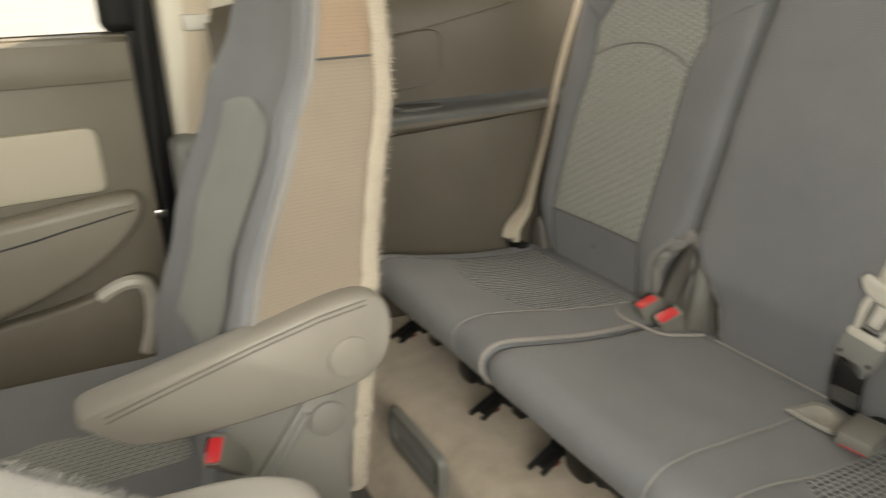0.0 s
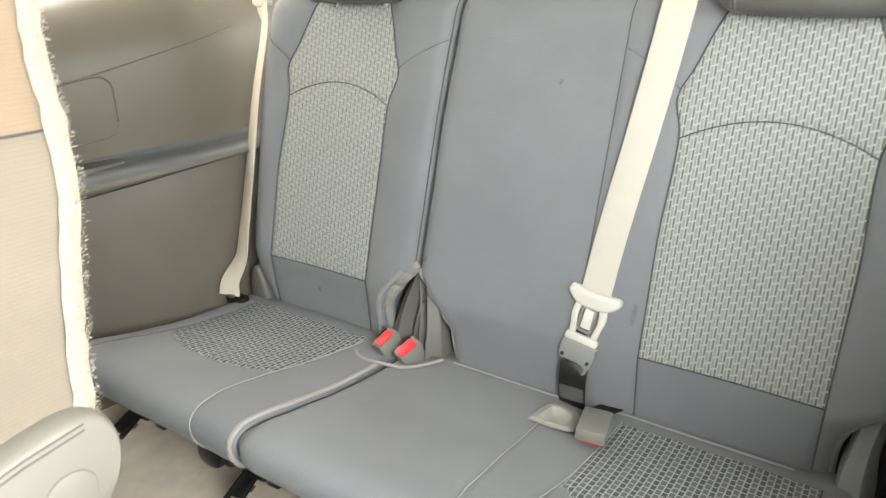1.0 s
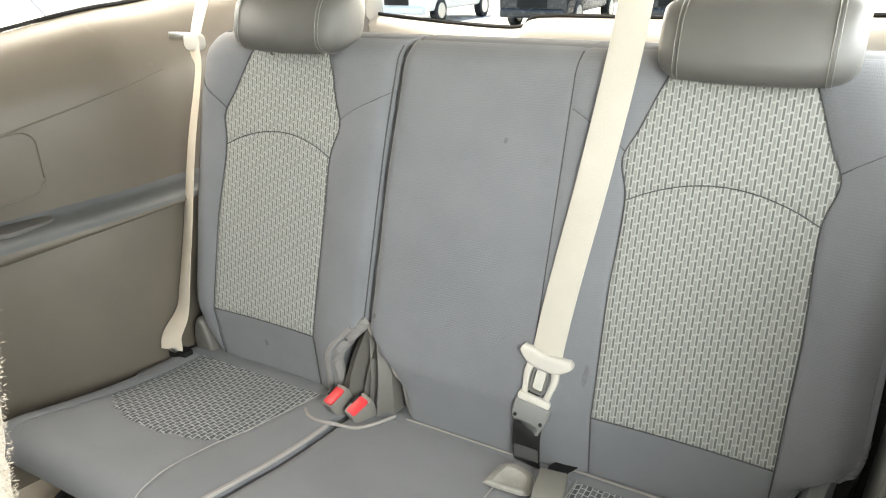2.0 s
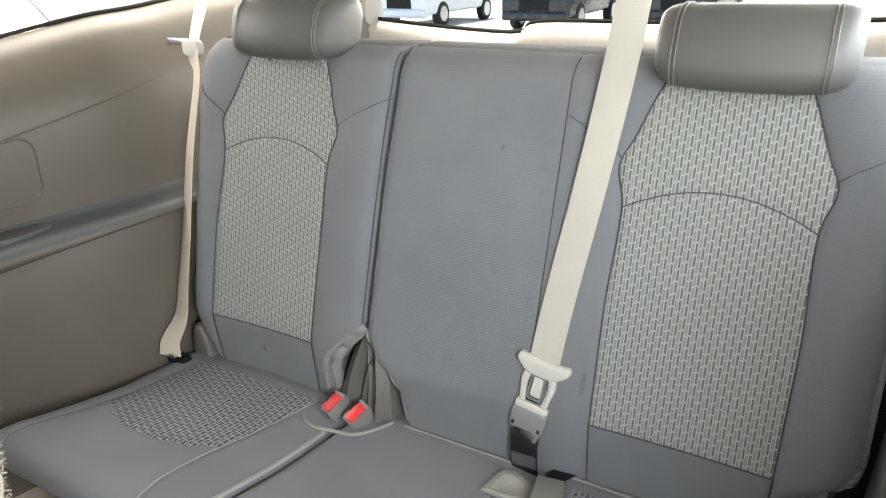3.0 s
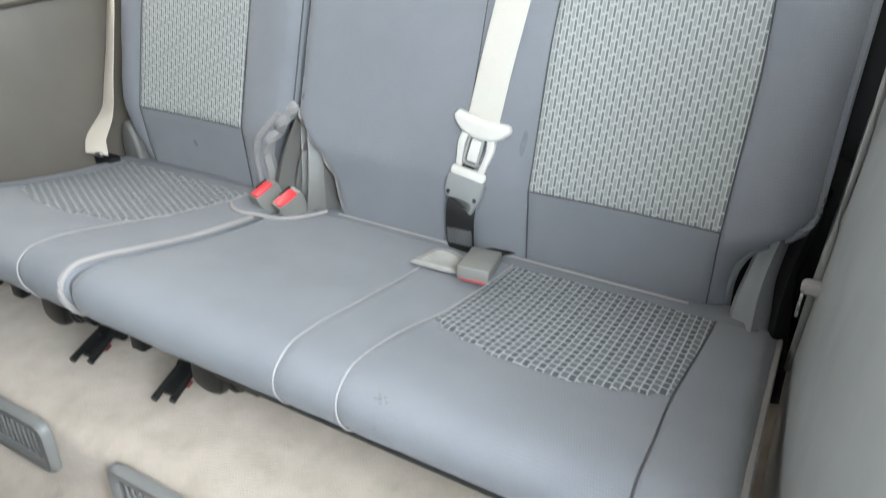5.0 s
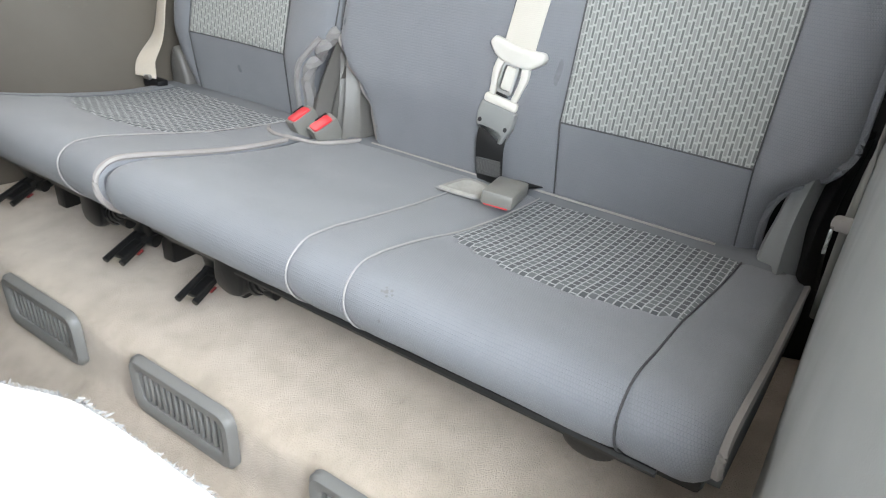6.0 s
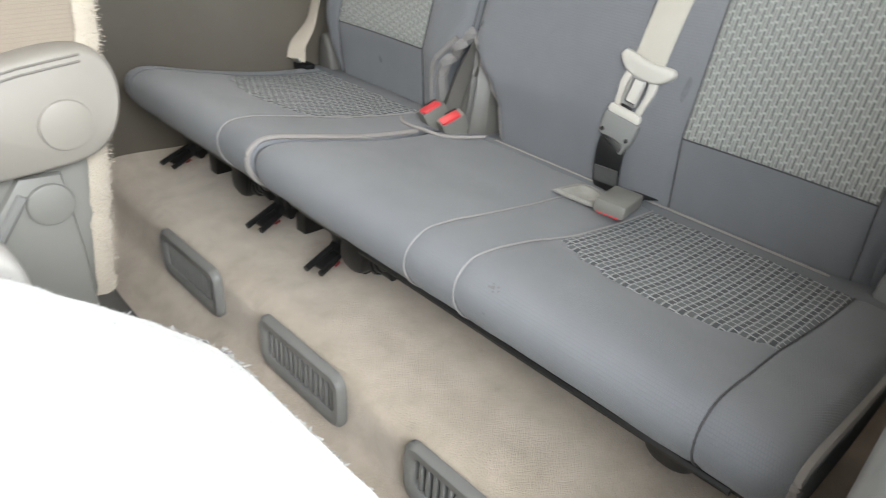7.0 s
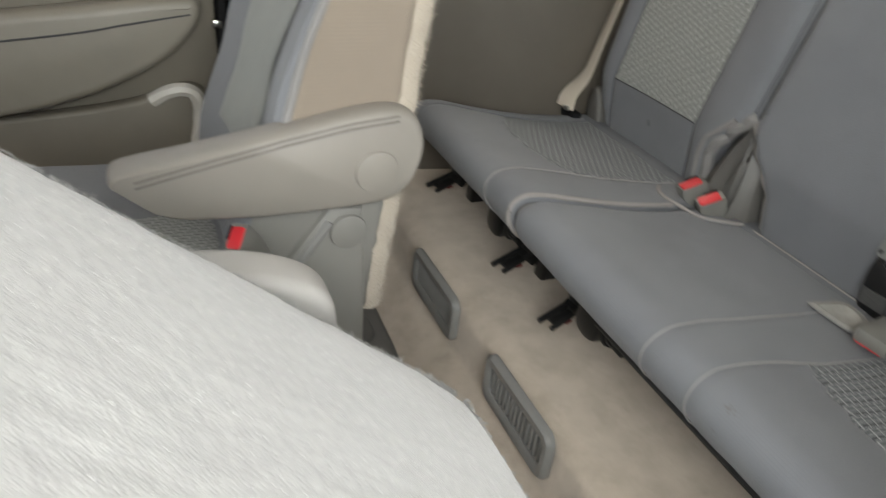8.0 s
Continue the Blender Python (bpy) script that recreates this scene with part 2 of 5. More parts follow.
def curve(knots):
    """A smooth function through (t, value) knots."""
    ks = sorted(knots)

    def f(t):
        if t <= ks[0][0]:
            return ks[0][1]
        for (t0, v0), (t1, v1) in zip(ks, ks[1:]):
            if t <= t1:
                w = (t - t0) / (t1 - t0)
                return lerp(v0, v1, w * w * (3 - 2 * w) * 0.5 + w * 0.5)
        return ks[-1][1]

    return f


def grid(bm, pts, uvs=None, close=False, flip=False):
    """Faces over rows of points."""
    uv = bm.loops.layers.uv.verify()
    vs = [[bm.verts.new(p) for p in row] for row in pts]
    for i in range(len(vs) - 1):
        m = len(vs[i])
        for j in range(m if close else m - 1):
            k = (j + 1) % m
            quad = [(i, j), (i, k), (i + 1, k), (i + 1, j)]
            if flip:
                quad.reverse()
            f = bm.faces.new([vs[a][b] for a, b in quad])
            for lp, (a, b) in zip(f.loops, quad):
                lp[uv].uv = uvs[a][b] if uvs else (0, 0)
    return vs


def loft(rings, caps=True, bm=None):
    """A closed body over rings of points."""
    bm = bm or bmesh.new()
    vs = grid(bm, rings, close=True)
    if caps:
        bm.faces.new(vs[0][::-1])
        bm.faces.new(vs[-1])
    bmesh.ops.recalc_face_normals(bm, faces=bm.faces)
    uv = bm.loops.layers.uv.verify()
    bm.normal_update()
    for f in bm.faces:
        a = max(range(3), key=lambda i: abs(f.normal[i]))
        i, j = [(1, 2), (0, 2), (0, 1)][a]
        for lp in f.loops:
            lp[uv].uv = (lp.vert.co[i], lp.vert.co[j])
    return bm


def smooth_path(pts, n=6):
    """Catmull-Rom points through pts."""
    p = [Vector(q) for q in pts]
    p = [2 * p[0] - p[1]] + p + [2 * p[-1] - p[-2]]
    out = []
    for a, b, c, d in zip(p, p[1:], p[2:], p[3:]):
        for k in range(n):
            t = k / n
            out.append(0.5 * (2 * b + (c - a) * t + (2 * a - 5 * b + 4 * c - d) * t * t + (3 * b - a - 3 * c + d) * t**3))
    return out + [p[-2]]


def tube(pts, r, seg=8, bm=None, flat=1.0, up=None):
    """A round (or flattened) cord along points."""
    pts = [Vector(p) for p in pts]
    rings = []
    for i, p in enumerate(pts):
        d = (pts[min(i + 1, len(pts) - 1)] - pts[max(i - 1, 0)]).normalized()
        side = d.cross(Vector(up or (0.13, 0.2, 1))).normalized()
        over = side.cross(d)
        rings.append([p + side * r * math.cos(a) + over * r * flat * math.sin(a) for a in (2 * math.pi * k / seg for k in range(seg))])
    return loft(rings, True, bm)


def strap(pts, sides, width, thick, bm=None):
    """A flat band: points along it and, for each, the direction of its width."""
    rings = []
    for i, p in enumerate(pts):
        p = Vector(p)
        d = (Vector(pts[min(i + 1, len(pts) - 1)]) - Vector(pts[max(i - 1, 0)])).normalized()
        s = Vector(sides[i] if isinstance(sides, list) else sides)
        s = (s - d * s.dot(d)).normalized()
        nrm = d.cross(s)
        w, t = width / 2, thick / 2
        ring = [p + s * a * w + nrm * b * t for a, b in ((-1, -0.4), (-0.94, -1), (0, -1), (0.94, -1), (1, -0.4), (1, 0.4), (0.94, 1), (0, 1), (-0.94, 1), (-1, 0.4))]
        rings.append(ring)
    bm = loft(rings, True, bm)
    return bm


def block(x0, x1, y0, y1, z0, z1, r=0.004, seg=2, bm=None, m=None):
    """A box with rounded edges, turned by m."""
    own = bmesh.new()
    bmesh.ops.create_cube(own, size=1)
    for v in own.verts:
        v.co = Vector((lerp(x0, x1, v.co.x + 0.5), lerp(y0, y1, v.co.y + 0.5), lerp(z0, z1, v.co.z + 0.5)))
    if r:
        bmesh.ops.bevel(own, geom=own.edges[:], offset=r, segments=seg, profile=0.5, affect="EDGES")
    if m:
        own.transform(m)
    if bm is None:
        return own
    me = bpy.data.meshes.new("tmp")
    own.to_mesh(me)
    own.free()
    bm.from_mesh(me)
    bpy.data.meshes.remove(me)
    return bm


def outline_slab(pts, axis, a, b, r=0.004, seg=2):
    """A slab from a closed outline of 2D points, from a to b along axis, with rounded rims."""
    i, j = [(1, 2), (0, 2), (0, 1)][axis]
    bm = bmesh.new()
    rings = []
    for s in (a, b):
        ring = []
        for p in pts:
            co = [0, 0, 0]
            co[axis], co[i], co[j] = s, p[0], p[1]
            ring.append(bm.verts.new(co))
        rings.append(ring)
    m = len(pts)
    for k in range(m):
        bm.faces.new((rings[0][k], rings[0][(k + 1) % m], rings[1][(k + 1) % m], rings[1][k]))
    bm.faces.new(rings[0][::-1])
    bm.faces.new(rings[1])
    bmesh.ops.recalc_face_normals(bm, faces=bm.faces)
    if r:
        rim = [e for e in bm.edges if abs(e.verts[0].co[axis] - e.verts[1].co[axis]) < 1e-7]
        bmesh.ops.bevel(bm, geom=rim, offset=r, segments=seg, profile=0.5, affect="EDGES")
    return bm


def round_rect(cx, cy, w, h, r, n=5):
    out = []
    for sx, sy, a0 in ((1, 1, 0), (-1, 1, 90), (-1, -1, 180), (1, -1, 270)):
        for k in range(n + 1):
            a = radians(a0 + 90 * k / n)
            out.append((cx + sx * (w / 2 - r) + r * math.cos(a), cy + sy * (h / 2 - r) + r * math.sin(a)))
    return out


def rounded(d, r):
    d = max(0.0, min(d, r))
    return r - math.sqrt(max(0.0, r * r - (r - d) ** 2))


def steps(n):
    return [0.5 - 0.5 * math.cos(math.pi * k / n) for k in range(n + 1)]


def patch(surf, where, na, nb, dip=0.0022, soft=0.005, sides="lrtb", puff=0.0):
    """A sewn panel on surf(p, q): where(a, b) gives p, q; its rims dip into the seams."""
    bm = bmesh.new()
    A, B = steps(na), steps(nb)
    raw = [[Vector(surf(*where(a, b))) for a in A] for b in B]
    pts, uvs = [], []
    for j, b in enumerate(B):
        row, urow = [], []
        for i, a in enumerate(A):
            p = raw[j][i]
            da, db = raw[j][min(i + 1, na)] - raw[j][max(i - 1, 0)], raw[min(j + 1, nb)][i] - raw[max(j - 1, 0)][i]
            nrm = da.cross(db)
            nrm = nrm.normalized() if nrm.length > 1e-12 else Vector((0, -1, 0))
            near = []
            if "l" in sides: near.append((p - raw[j][0]).length)
            if "r" in sides: near.append((p - raw[j][na]).length)
            if "t" in sides: near.append((p - raw[nb][i]).length)
            if "b" in sides: near.append((p - raw[0][i]).length)
            d = min(near) if near else 1.0
            off = -dip * math.exp(-((d / soft) ** 2)) + puff * math.sin(math.pi * a) * math.sin(math.pi * b)
            if nrm.y > 0.3 or nrm.z < -0.6:
                nrm = -nrm
            off += 0.0011 * noise.noise(p * 19.0) + 0.0004 * noise.noise(p * 63.0)
            row.append(p + nrm * off)
            urow.append(where(a, b))
        pts.append(row)
        uvs.append(urow)
    grid(bm, pts, uvs)
    return bm


def on_surface(surf, pq, lift=0.0):
    """Points on surf, lifted off it."""
    out = []
    for p, q in pq:
        c = Vector(surf(p, q))
        e = 0.002
        nrm = (Vector(surf(p + e, q)) - Vector(surf(p - e, q))).cross(Vector(surf(p, q + e)) - Vector(surf(p, q - e)))
        nrm.normalize()
        if nrm.y > 0.3 or nrm.z < -0.6:
            nrm = -nrm
        out.append(c + nrm * lift)
    return out


def stitched(surf, pq, r, parent, mat, name="seam", lift=0.0, n=5):
    pts = [(p.x, p.y) for p in smooth_path([(a, b, 0) for a, b in pq], n)]
    return part(name, tube(on_surface(surf, pts, lift), r, 6), mat, parent)




# ---- setting: floor, walls, roof ----
FLOOR3 = 0.126


def floor_profile():
    return [(0.9, 0.30), (0.5, 0.16), (0.15, FLOOR3), (-0.30, FLOOR3), (-0.403, FLOOR3 - 0.001), (-0.432, FLOOR3 - 0.006), (-0.450, 0.108), (-0.456, 0.09), (-0.460, 0.055), (-0.472, 0.028), (-0.51, 0.012), (-0.56, 0.004), (-0.8, 0.0), (-1.6, 0.0), (-2.5, 0.0)]


def build_floor():
    prof = smooth_path([(0, y, z) for y, z in floor_profile()], 5)
    xs = [lerp(-0.93, 0.93, k / 60) for k in range(61)]
    bm = bmesh.new()
    rows, uvs = [], []
    for p in prof:
        row = []
        for x in xs:
            w = noise.noise((x * 9, p.y * 9, 0)) * 0.0025
            # the carpet turns up where it meets the side trim
            up = max(0.0, abs(x) - 0.60) * 0.25 if p.y > -0.47 else max(0.0, abs(x) - 0.62) * 0.3
            row.append((x, p.y - w * (0.4 if p.y < -0.4 else 0), p.z + w + up))
        rows.append(row)
        uvs.append([(x, p.y) for x in xs])
    grid(bm, rows, uvs)
    tagged(part("floor", bm, M_CARPET), "beige cut-pile carpet with small stains, stepping up to the third row", "floor", kind="structure")


build_floor()


def vent(x):
    v = thing("floor_vent", "grey plastic air vent set in the carpeted step", "vent", "vents in the step", at=(x, -0.462, 0.09))
    w, h, y = 0.200, 0.092, -0.4645
    outer = round_rect(x, 0.0895, w, h, 0.020)
    inner = round_rect(x + 0.002, 0.092, w - 0.036, h - 0.042, 0.010)
    bm = bmesh.new()
    m = len(outer)
    rows = [[(p[0], y + d, p[1]) for p in o] for o, d in ((outer, 0.004), (outer, -0.004), ([(lerp(p[0], q[0], 0.25), lerp(p[1], q[1], 0.25)) for p, q in zip(outer, inner)], -0.0095), ([(lerp(p[0], q[0], 0.8), lerp(p[1], q[1], 0.8)) for p, q in zip(outer, inner)], -0.0095), (inner, -0.006), (inner, 0.006))]
    grid(bm, rows, close=True)
    bmesh.ops.recalc_face_normals(bm, faces=bm.faces)
    part("frame", bm, M_VENT, v)
    part("backing", block(x - w / 2 + 0.012, x + w / 2 - 0.012, y + 0.004, y + 0.007, 0.062, 0.122, 0), M_BLACKP, v)
    for k in range(13):
        cx = x + 0.002 + (k - 6) * 0.0122
        part("slat", block(cx - 0.0034, cx + 0.0034, y - 0.005, y + 0.0055, 0.0665, 0.1175, 0.0014, 1), M_VENT, v)


for vx in (-0.3135, 0.0125, 0.3385):
    vent(vx)


# far side trim of the third row: (y, z) sheet with an armrest ledge
def side_trim(s):
    """Side trim of the third row, s = -1 far side, 1 camera side."""
    def low_far(y):
        # runs inwards over the wheel arch towards the rear
        return curve([(-0.62, 0.735), (-0.45, 0.712), (-0.29, 0.69), (0.04, 0.622), (0.2, 0.618), (0.95, 0.63)])(y)

    zs = [(0.05, 0.012), (0.16, 0.0), (0.35, 0.0), (0.50, 0.008), (0.565, 0.018)]
    t = thing("side_trim", "warm grey moulded side trim panel with an armrest ledge beside the third row" if s < 0 else "grey moulded side trim panel beside the third row seat", "trim panel", kind="structure")
    ys = [lerp(-0.62, 0.95, k / 60) for k in range(61)]
    low = low_far
    if s > 0:
        low = lambda y: curve([(-0.62, 0.670), (-0.45, 0.650), (-0.29, 0.642), (0.04, 0.635), (0.95, 0.64)])(y)
    rise = lambda y: curve([(-0.6, -0.02), (-0.29, 0.011), (0.10, 0.045), (0.4, 0.062)])(y)
    # far trim coloured darker, near trim paler, for the light each side gets
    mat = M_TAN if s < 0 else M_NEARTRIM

    def sheet(prof):
        """Rows of (height, depth, share of the rise towards the rear)."""
        bm = bmesh.new()
        grid(bm, [[(s * (low(y) + dx), y, z + rise(y) * k) for y in ys] for z, dx, k in prof], [[(y, z) for y in ys] for z, dx, k in prof])
        bmesh.ops.recalc_face_normals(bm, faces=bm.faces)
        return bm

    rows = lambda pts, n=4: [tuple(p) for p in smooth_path(pts, n)]
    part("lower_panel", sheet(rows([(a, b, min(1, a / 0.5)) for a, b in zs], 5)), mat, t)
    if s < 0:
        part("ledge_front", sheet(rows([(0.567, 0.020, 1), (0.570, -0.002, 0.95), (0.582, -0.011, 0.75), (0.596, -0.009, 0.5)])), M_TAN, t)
        part("armrest_ledge", sheet(rows([(0.596, -0.009, 0.5), (0.605, -0.001, 0.45), (0.611, 0.014, 0.4), (0.614, 0.04, 0.36), (0.617, 0.070, 0.32), (0.628, 0.088, 0.3)])), M_LEDGE, t, "blue-grey armrest ledge with a cup recess")
        # black strip laid in for the shade under the ledge
        part("ledge_shadow_gap", sheet([(0.562, 0.016, 1), (0.5665, 0.024, 1), (0.569, 0.03, 1)]), M_BLACKP, t)
        upper = [(0.622, 0.085, 0.3), (0.69, 0.085, 0.5), (0.75, 0.088, 0.8), (0.80, 0.096, 1), (0.832, 0.110, 1.05), (0.860, 0.132, 1.3), (0.882, 0.162, 1.65), (0.893, 0.205, 1.9)]
    else:
        upper = [(0.565, 0.018, 1), (0.65, 0.05, 1), (0.80, 0.08, 1), (0.9, 0.11, 1), (0.96, 0.2, 1)]
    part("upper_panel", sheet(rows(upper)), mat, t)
    top = [Vector((s * (low(y) + 0.208), y, 0.897 + rise(y) * 1.9 if s < 0 else 0.962 + rise(y))) for y in ys]
    part("window_seal", tube(top, 0.0045, 6), M_BLACKP, t, "black window seal")
    if s < 0:
        # moulded crease, speaker cover and cup recess
        face = lambda y, z: -(low(y) + 0.086 + max(0.0, z - rise(y) - 0.77) * 0.28)
        crease = [(y, 0.772 + 0.235 * (y + 0.24)) for y in [lerp(-0.5, 0.13, k / 24) for k in range(25)]]
        part("crease", tube([(face(y, z) + 0.001, y, z) for y, z in crease], 0.0016, 6), M_TAN, t)
        rr = [(y, z + 0.10 * (y + 0.235)) for y, z in round_rect(-0.252, 0.718, 0.21, 0.118, 0.03)]
        part("speaker_cover", tube([(face(y, z) + 0.0012, y, z) for y, z in rr + rr[:1]], 0.0022, 6), M_TAN, t, "moulded outline of a speaker cover")
        rr = round_rect(-0.215, -0.738, 0.11, 0.06, 0.025)
        part("cup_recess", outline_slab([(a, b) for b, a in rr], 2, 0.600, 0.6262, 0.002), M_VINYL, t)
    return t


side_trim(-1)
side_trim(1)


def body_shell():
    """Roof, pillars and outer walls that close the cabin round the seats."""
    tagged(part("ceiling", block(-0.95, 0.95, -2.5, 1.05, 1.30, 1.36, 0.02), M_HEAD), "pale fabric headliner", "ceiling", kind="structure")
    w = thing("wall_far", "warm grey far side of the car body with window openings", "wall", kind="structure")
    part("lower_wall", block(-0.96, -0.90, -0.70, 1.05, 0.0, 0.86, 0.01), M_TAN, w)
    part("front_wall", block(-0.96, -0.90, -2.5, -1.62, 0.0, 1.3, 0.01), M_TAN, w)
    part("pillar", block(-0.955, -0.87, -0.70, -0.45, 0.55, 1.3, 0.02), M_BONE, w)
    part("rear_pillar", block(-0.955, -0.86, 0.62, 1.0, 0.93, 1.3, 0.03), M_HEAD, w)
    part("upper_rail", block(-0.955, -0.88, -2.5, 1.0, 1.22, 1.3, 0.02), M_HEAD, w)
    n = thing("wall_near", "grey side of the car body beside the open door", "wall", kind="structure")
    part("lower_wall", block(0.90, 0.96, -0.50, 1.05, 0.0, 0.93, 0.01), M_TRIMG, n)
    part("front_wall", block(0.90, 0.96, -2.5, -1.62, 0.0, 1.3, 0.01), M_TRIMG, n)
    part("rear_pillar", block(0.83, 0.955, 0.55, 1.0, 0.93, 1.3, 0.03), M_HEAD, n)
    part("upper_rail", block(0.88, 0.955, -2.5, 1.0, 1.22, 1.3, 0.02), M_HEAD, n)
    part("door_pillar", block(0.86, 0.955, -0.56, -0.46, 0.05, 1.3, 0.02), M_TRIMG, n)
    # unseen block at the door, added to keep door light off the near carpet
    part("sill", block(0.70, 0.95, -1.62, -0.56, -0.06, 0.10, 0.02, 3), M_TRIMG, n)
    f = thing("wall_front", "dark grey front of the cabin", "wall", kind="structure")
    part("dash_wall", block(-0.95, 0.95, -2.6, -2.5, 0.0, 0.85, 0.01), M_TRIMG, f)
    r = thing("tailgate", "grey tailgate trim with a broad rear window", "tailgate", kind="structure")
    part("lower_trim", block(-0.92, 0.92, 0.92, 1.02, 0.1, 0.80, 0.03), M_TRIMG, r)
    prof = smooth_path([(-0.9, 0.93, 0), (-0.66, 0.905, 0), (-0.3, 0.885, 0), (-0.22, 0.915, 0), (0.1, 0.918, 0), (0.5, 0.93, 0), (0.9, 0.94, 0)], 5)
    bm = bmesh.new()
    rows = [[(p.x, y, (p.y if k else 0.80) + dz) for p in prof] for y, dz, k in ((0.90, -0.06, 0), (0.885, -0.05, 1), (0.90, -0.02, 1), (0.93, -0.004, 1), (0.96, 0.0, 1))]
    grid(bm, rows)
    bmesh.ops.recalc_face_normals(bm, faces=bm.faces)
    part("window_sill", bm, M_HEAD, r, "pale sunlit window sill")
    part("window_seal", tube([(p.x, 0.962, p.y + 0.004) for p in prof], 0.006, 6), M_BLACKP, r)
    part("side_frame", block(-0.92, -0.74, 0.90, 1.0, 0.8, 1.3, 0.02), M_HEAD, r)
    part("side_frame", block(0.60, 0.92, 0.90, 1.0, 0.8, 1.3, 0.02), M_HEAD, r)
    g = part("pane", block(-0.8, 0.7, 0.966, 0.970, 0.86, 1.31, 0), M_GLASS, r)
    g.visible_shadow = False


body_shell()


# ---- third row ----
RECLINE, ZI = 0.25, 0.412
CEN = 0.3935


def lean(z):
    """Depth of the backrest's face at a height: reclined above, nearly upright at its foot."""
    d = z - ZI
    return d * RECLINE if d > 0 else -d * 0.1


HALF = curve([(0.29, 0.127), (0.412, 0.127), (0.60, 0.129), (0.72, 0.124), (0.745, 0.126), (0.79, 0.137), (0.86, 0.108), (0.91, 0.088)])
ZT = 0.935


def smudge(surf, parent, x, z, r, tall=1.2):
    pts = on_surface(surf, [(x + r * math.cos(a) * (0.8 + 0.25 * math.sin(2 * a)), z + r * tall * math.sin(a)) for a in [2 * math.pi * j / 14 for j in range(14)]], 0.0007)
    bm = bmesh.new()
    bm.faces.new([bm.verts.new(p) for p in pts])
    part("smudge", bm, M_SMUDGE, parent, "faint grey smudge")


def backrest(s, thing_ob):
    """One patterned backrest; u runs from the middle of the car outwards."""
    far = s < 0
    edge_in = curve([(0.28, -0.172), (0.38, -0.178), (0.415, -0.195), (0.445, -0.225), (0.465, -0.243), (0.7, -0.250), (0.93, -0.264)]) if far else (lambda z: -0.2285 + 0.018 * (z - 0.3))
    edge_out = curve([(0.28, 0.152), (0.350, 0.153), (0.375, 0.160), (0.389, 0.169), (0.405, 0.188), (0.418, 0.208), (0.432, 0.222), (0.46, 0.226), (0.62, 0.226), (0.80, 0.228), (0.88, 0.222), (0.94, 0.20)])
    if far:
        edge_out = curve([(0.28, 0.148), (0.31, 0.164), (0.36, 0.180), (0.42, 0.190), (0.46, 0.194), (0.62, 0.200), (0.80, 0.202), (0.88, 0.197), (0.94, 0.18)])
    # the far seat's insert leans towards the middle of the car at its top
    off = curve([(0.55, 0.0), (0.75, -0.010), (0.91, -0.027)]) if far else (lambda z: 0.0)
    r = 0.05

    def surf(u, z):
        y = lean(z)
        h = HALF(z)
        u0, u = u, u - off(z)
        w = max(0.0, abs(u) - h)
        y -= 0.014 * math.sin(min(1.0, w / 0.07) * math.pi / 2) + 0.004 * math.cos(min(1, abs(u) / h) * math.pi / 2) * -1.0
        u = u0
        if far:
            y += rounded_in(u - edge_in(z), 0.03)
        y += rounded_in(edge_out(z) - u, r)
        y += rounded_in(ZT - z, 0.04) * 1.2
        return (s * (CEN + u), y, z)

    def rounded_in(d, rr):
        d = max(0.0, min(d, rr))
        return rr - math.sqrt(max(0.0, rr * rr - (rr - d) ** 2))

    back = part("backrest", loft([[Vector(surf(lerp(edge_in(z), edge_out(z), k / 24), z)) + Vector((0, 0.006, 0)) for k in range(25)] + [Vector((s * (CEN + edge_out(z) - 0.004), (z - ZI) * RECLINE + 0.11, z)), Vector((s * (CEN + edge_in(z) + 0.004), (z - ZI) * RECLINE + 0.11, z))] for z in [lerp(0.282, ZT, k / 40) for k in range(41)]]), M_SHELL, thing_ob)
    archz = lambda u: 0.733 + 0.034 * (1 - (u / 0.126) ** 2)
    across = lambda k, z: (k * HALF(z) + off(z), z)
    part("lower_panel", patch(surf, lambda a, b: (lerp(-0.127, 0.127, a), lerp(0.286, ZI, b)), 20, 14), M_CLOTH, back)
    part("insert", patch(surf, lambda a, b: across(lerp(-1, 1, a), lerp(ZI, archz(lerp(-0.125, 0.125, a)), b)), 30, 34), M_DASH, back, "pale grey cloth insert with a dashed weave")
    part("insert", patch(surf, lambda a, b: across(lerp(-1, 1, a), lerp(archz(lerp(-0.125, 0.125, a)), 0.912, b)), 30, 20), M_DASH, back, "pale grey cloth insert with a dashed weave")
    for side in (-1, 1):
        e = edge_out if side > 0 else edge_in
        def low(a, b, e=e, side=side):
            z = lerp(0.286, 0.80 + 0.055 * a, b)
            return lerp(side * HALF(z) + off(z), e(z), a), z
        def high(a, b, e=e, side=side):
            z = lerp(0.80 + 0.055 * a, ZT - 0.001, b)
            return lerp(side * HALF(z) + off(z), e(z), a), z
        part("bolster", patch(surf, low, 18, 40, sides=("lb" + ("" if (far or side > 0) else "r"))), M_CLOTH, back)
        part("shoulder", patch(surf, high, 18, 16, sides=("lb" + ("" if (far or side > 0) else "r"))), M_CLOTH, back)
        stitched(surf, [across(side, z) for z in (0.29, 0.35, 0.412, 0.5, 0.6, 0.7, 0.745, 0.79, 0.83, 0.87, 0.91)], 0.0011, back, M_THREAD, lift=-0.001)
        stitched(surf, [low(a, 1) for a in (0, 0.25, 0.5, 0.75, 0.97)], 0.0011, back, M_THREAD, lift=-0.001)
    stitched(surf, [(u, ZI) for u in (-0.126, -0.06, 0, 0.06, 0.126)], 0.0011, back, M_THREAD, lift=-0.001)
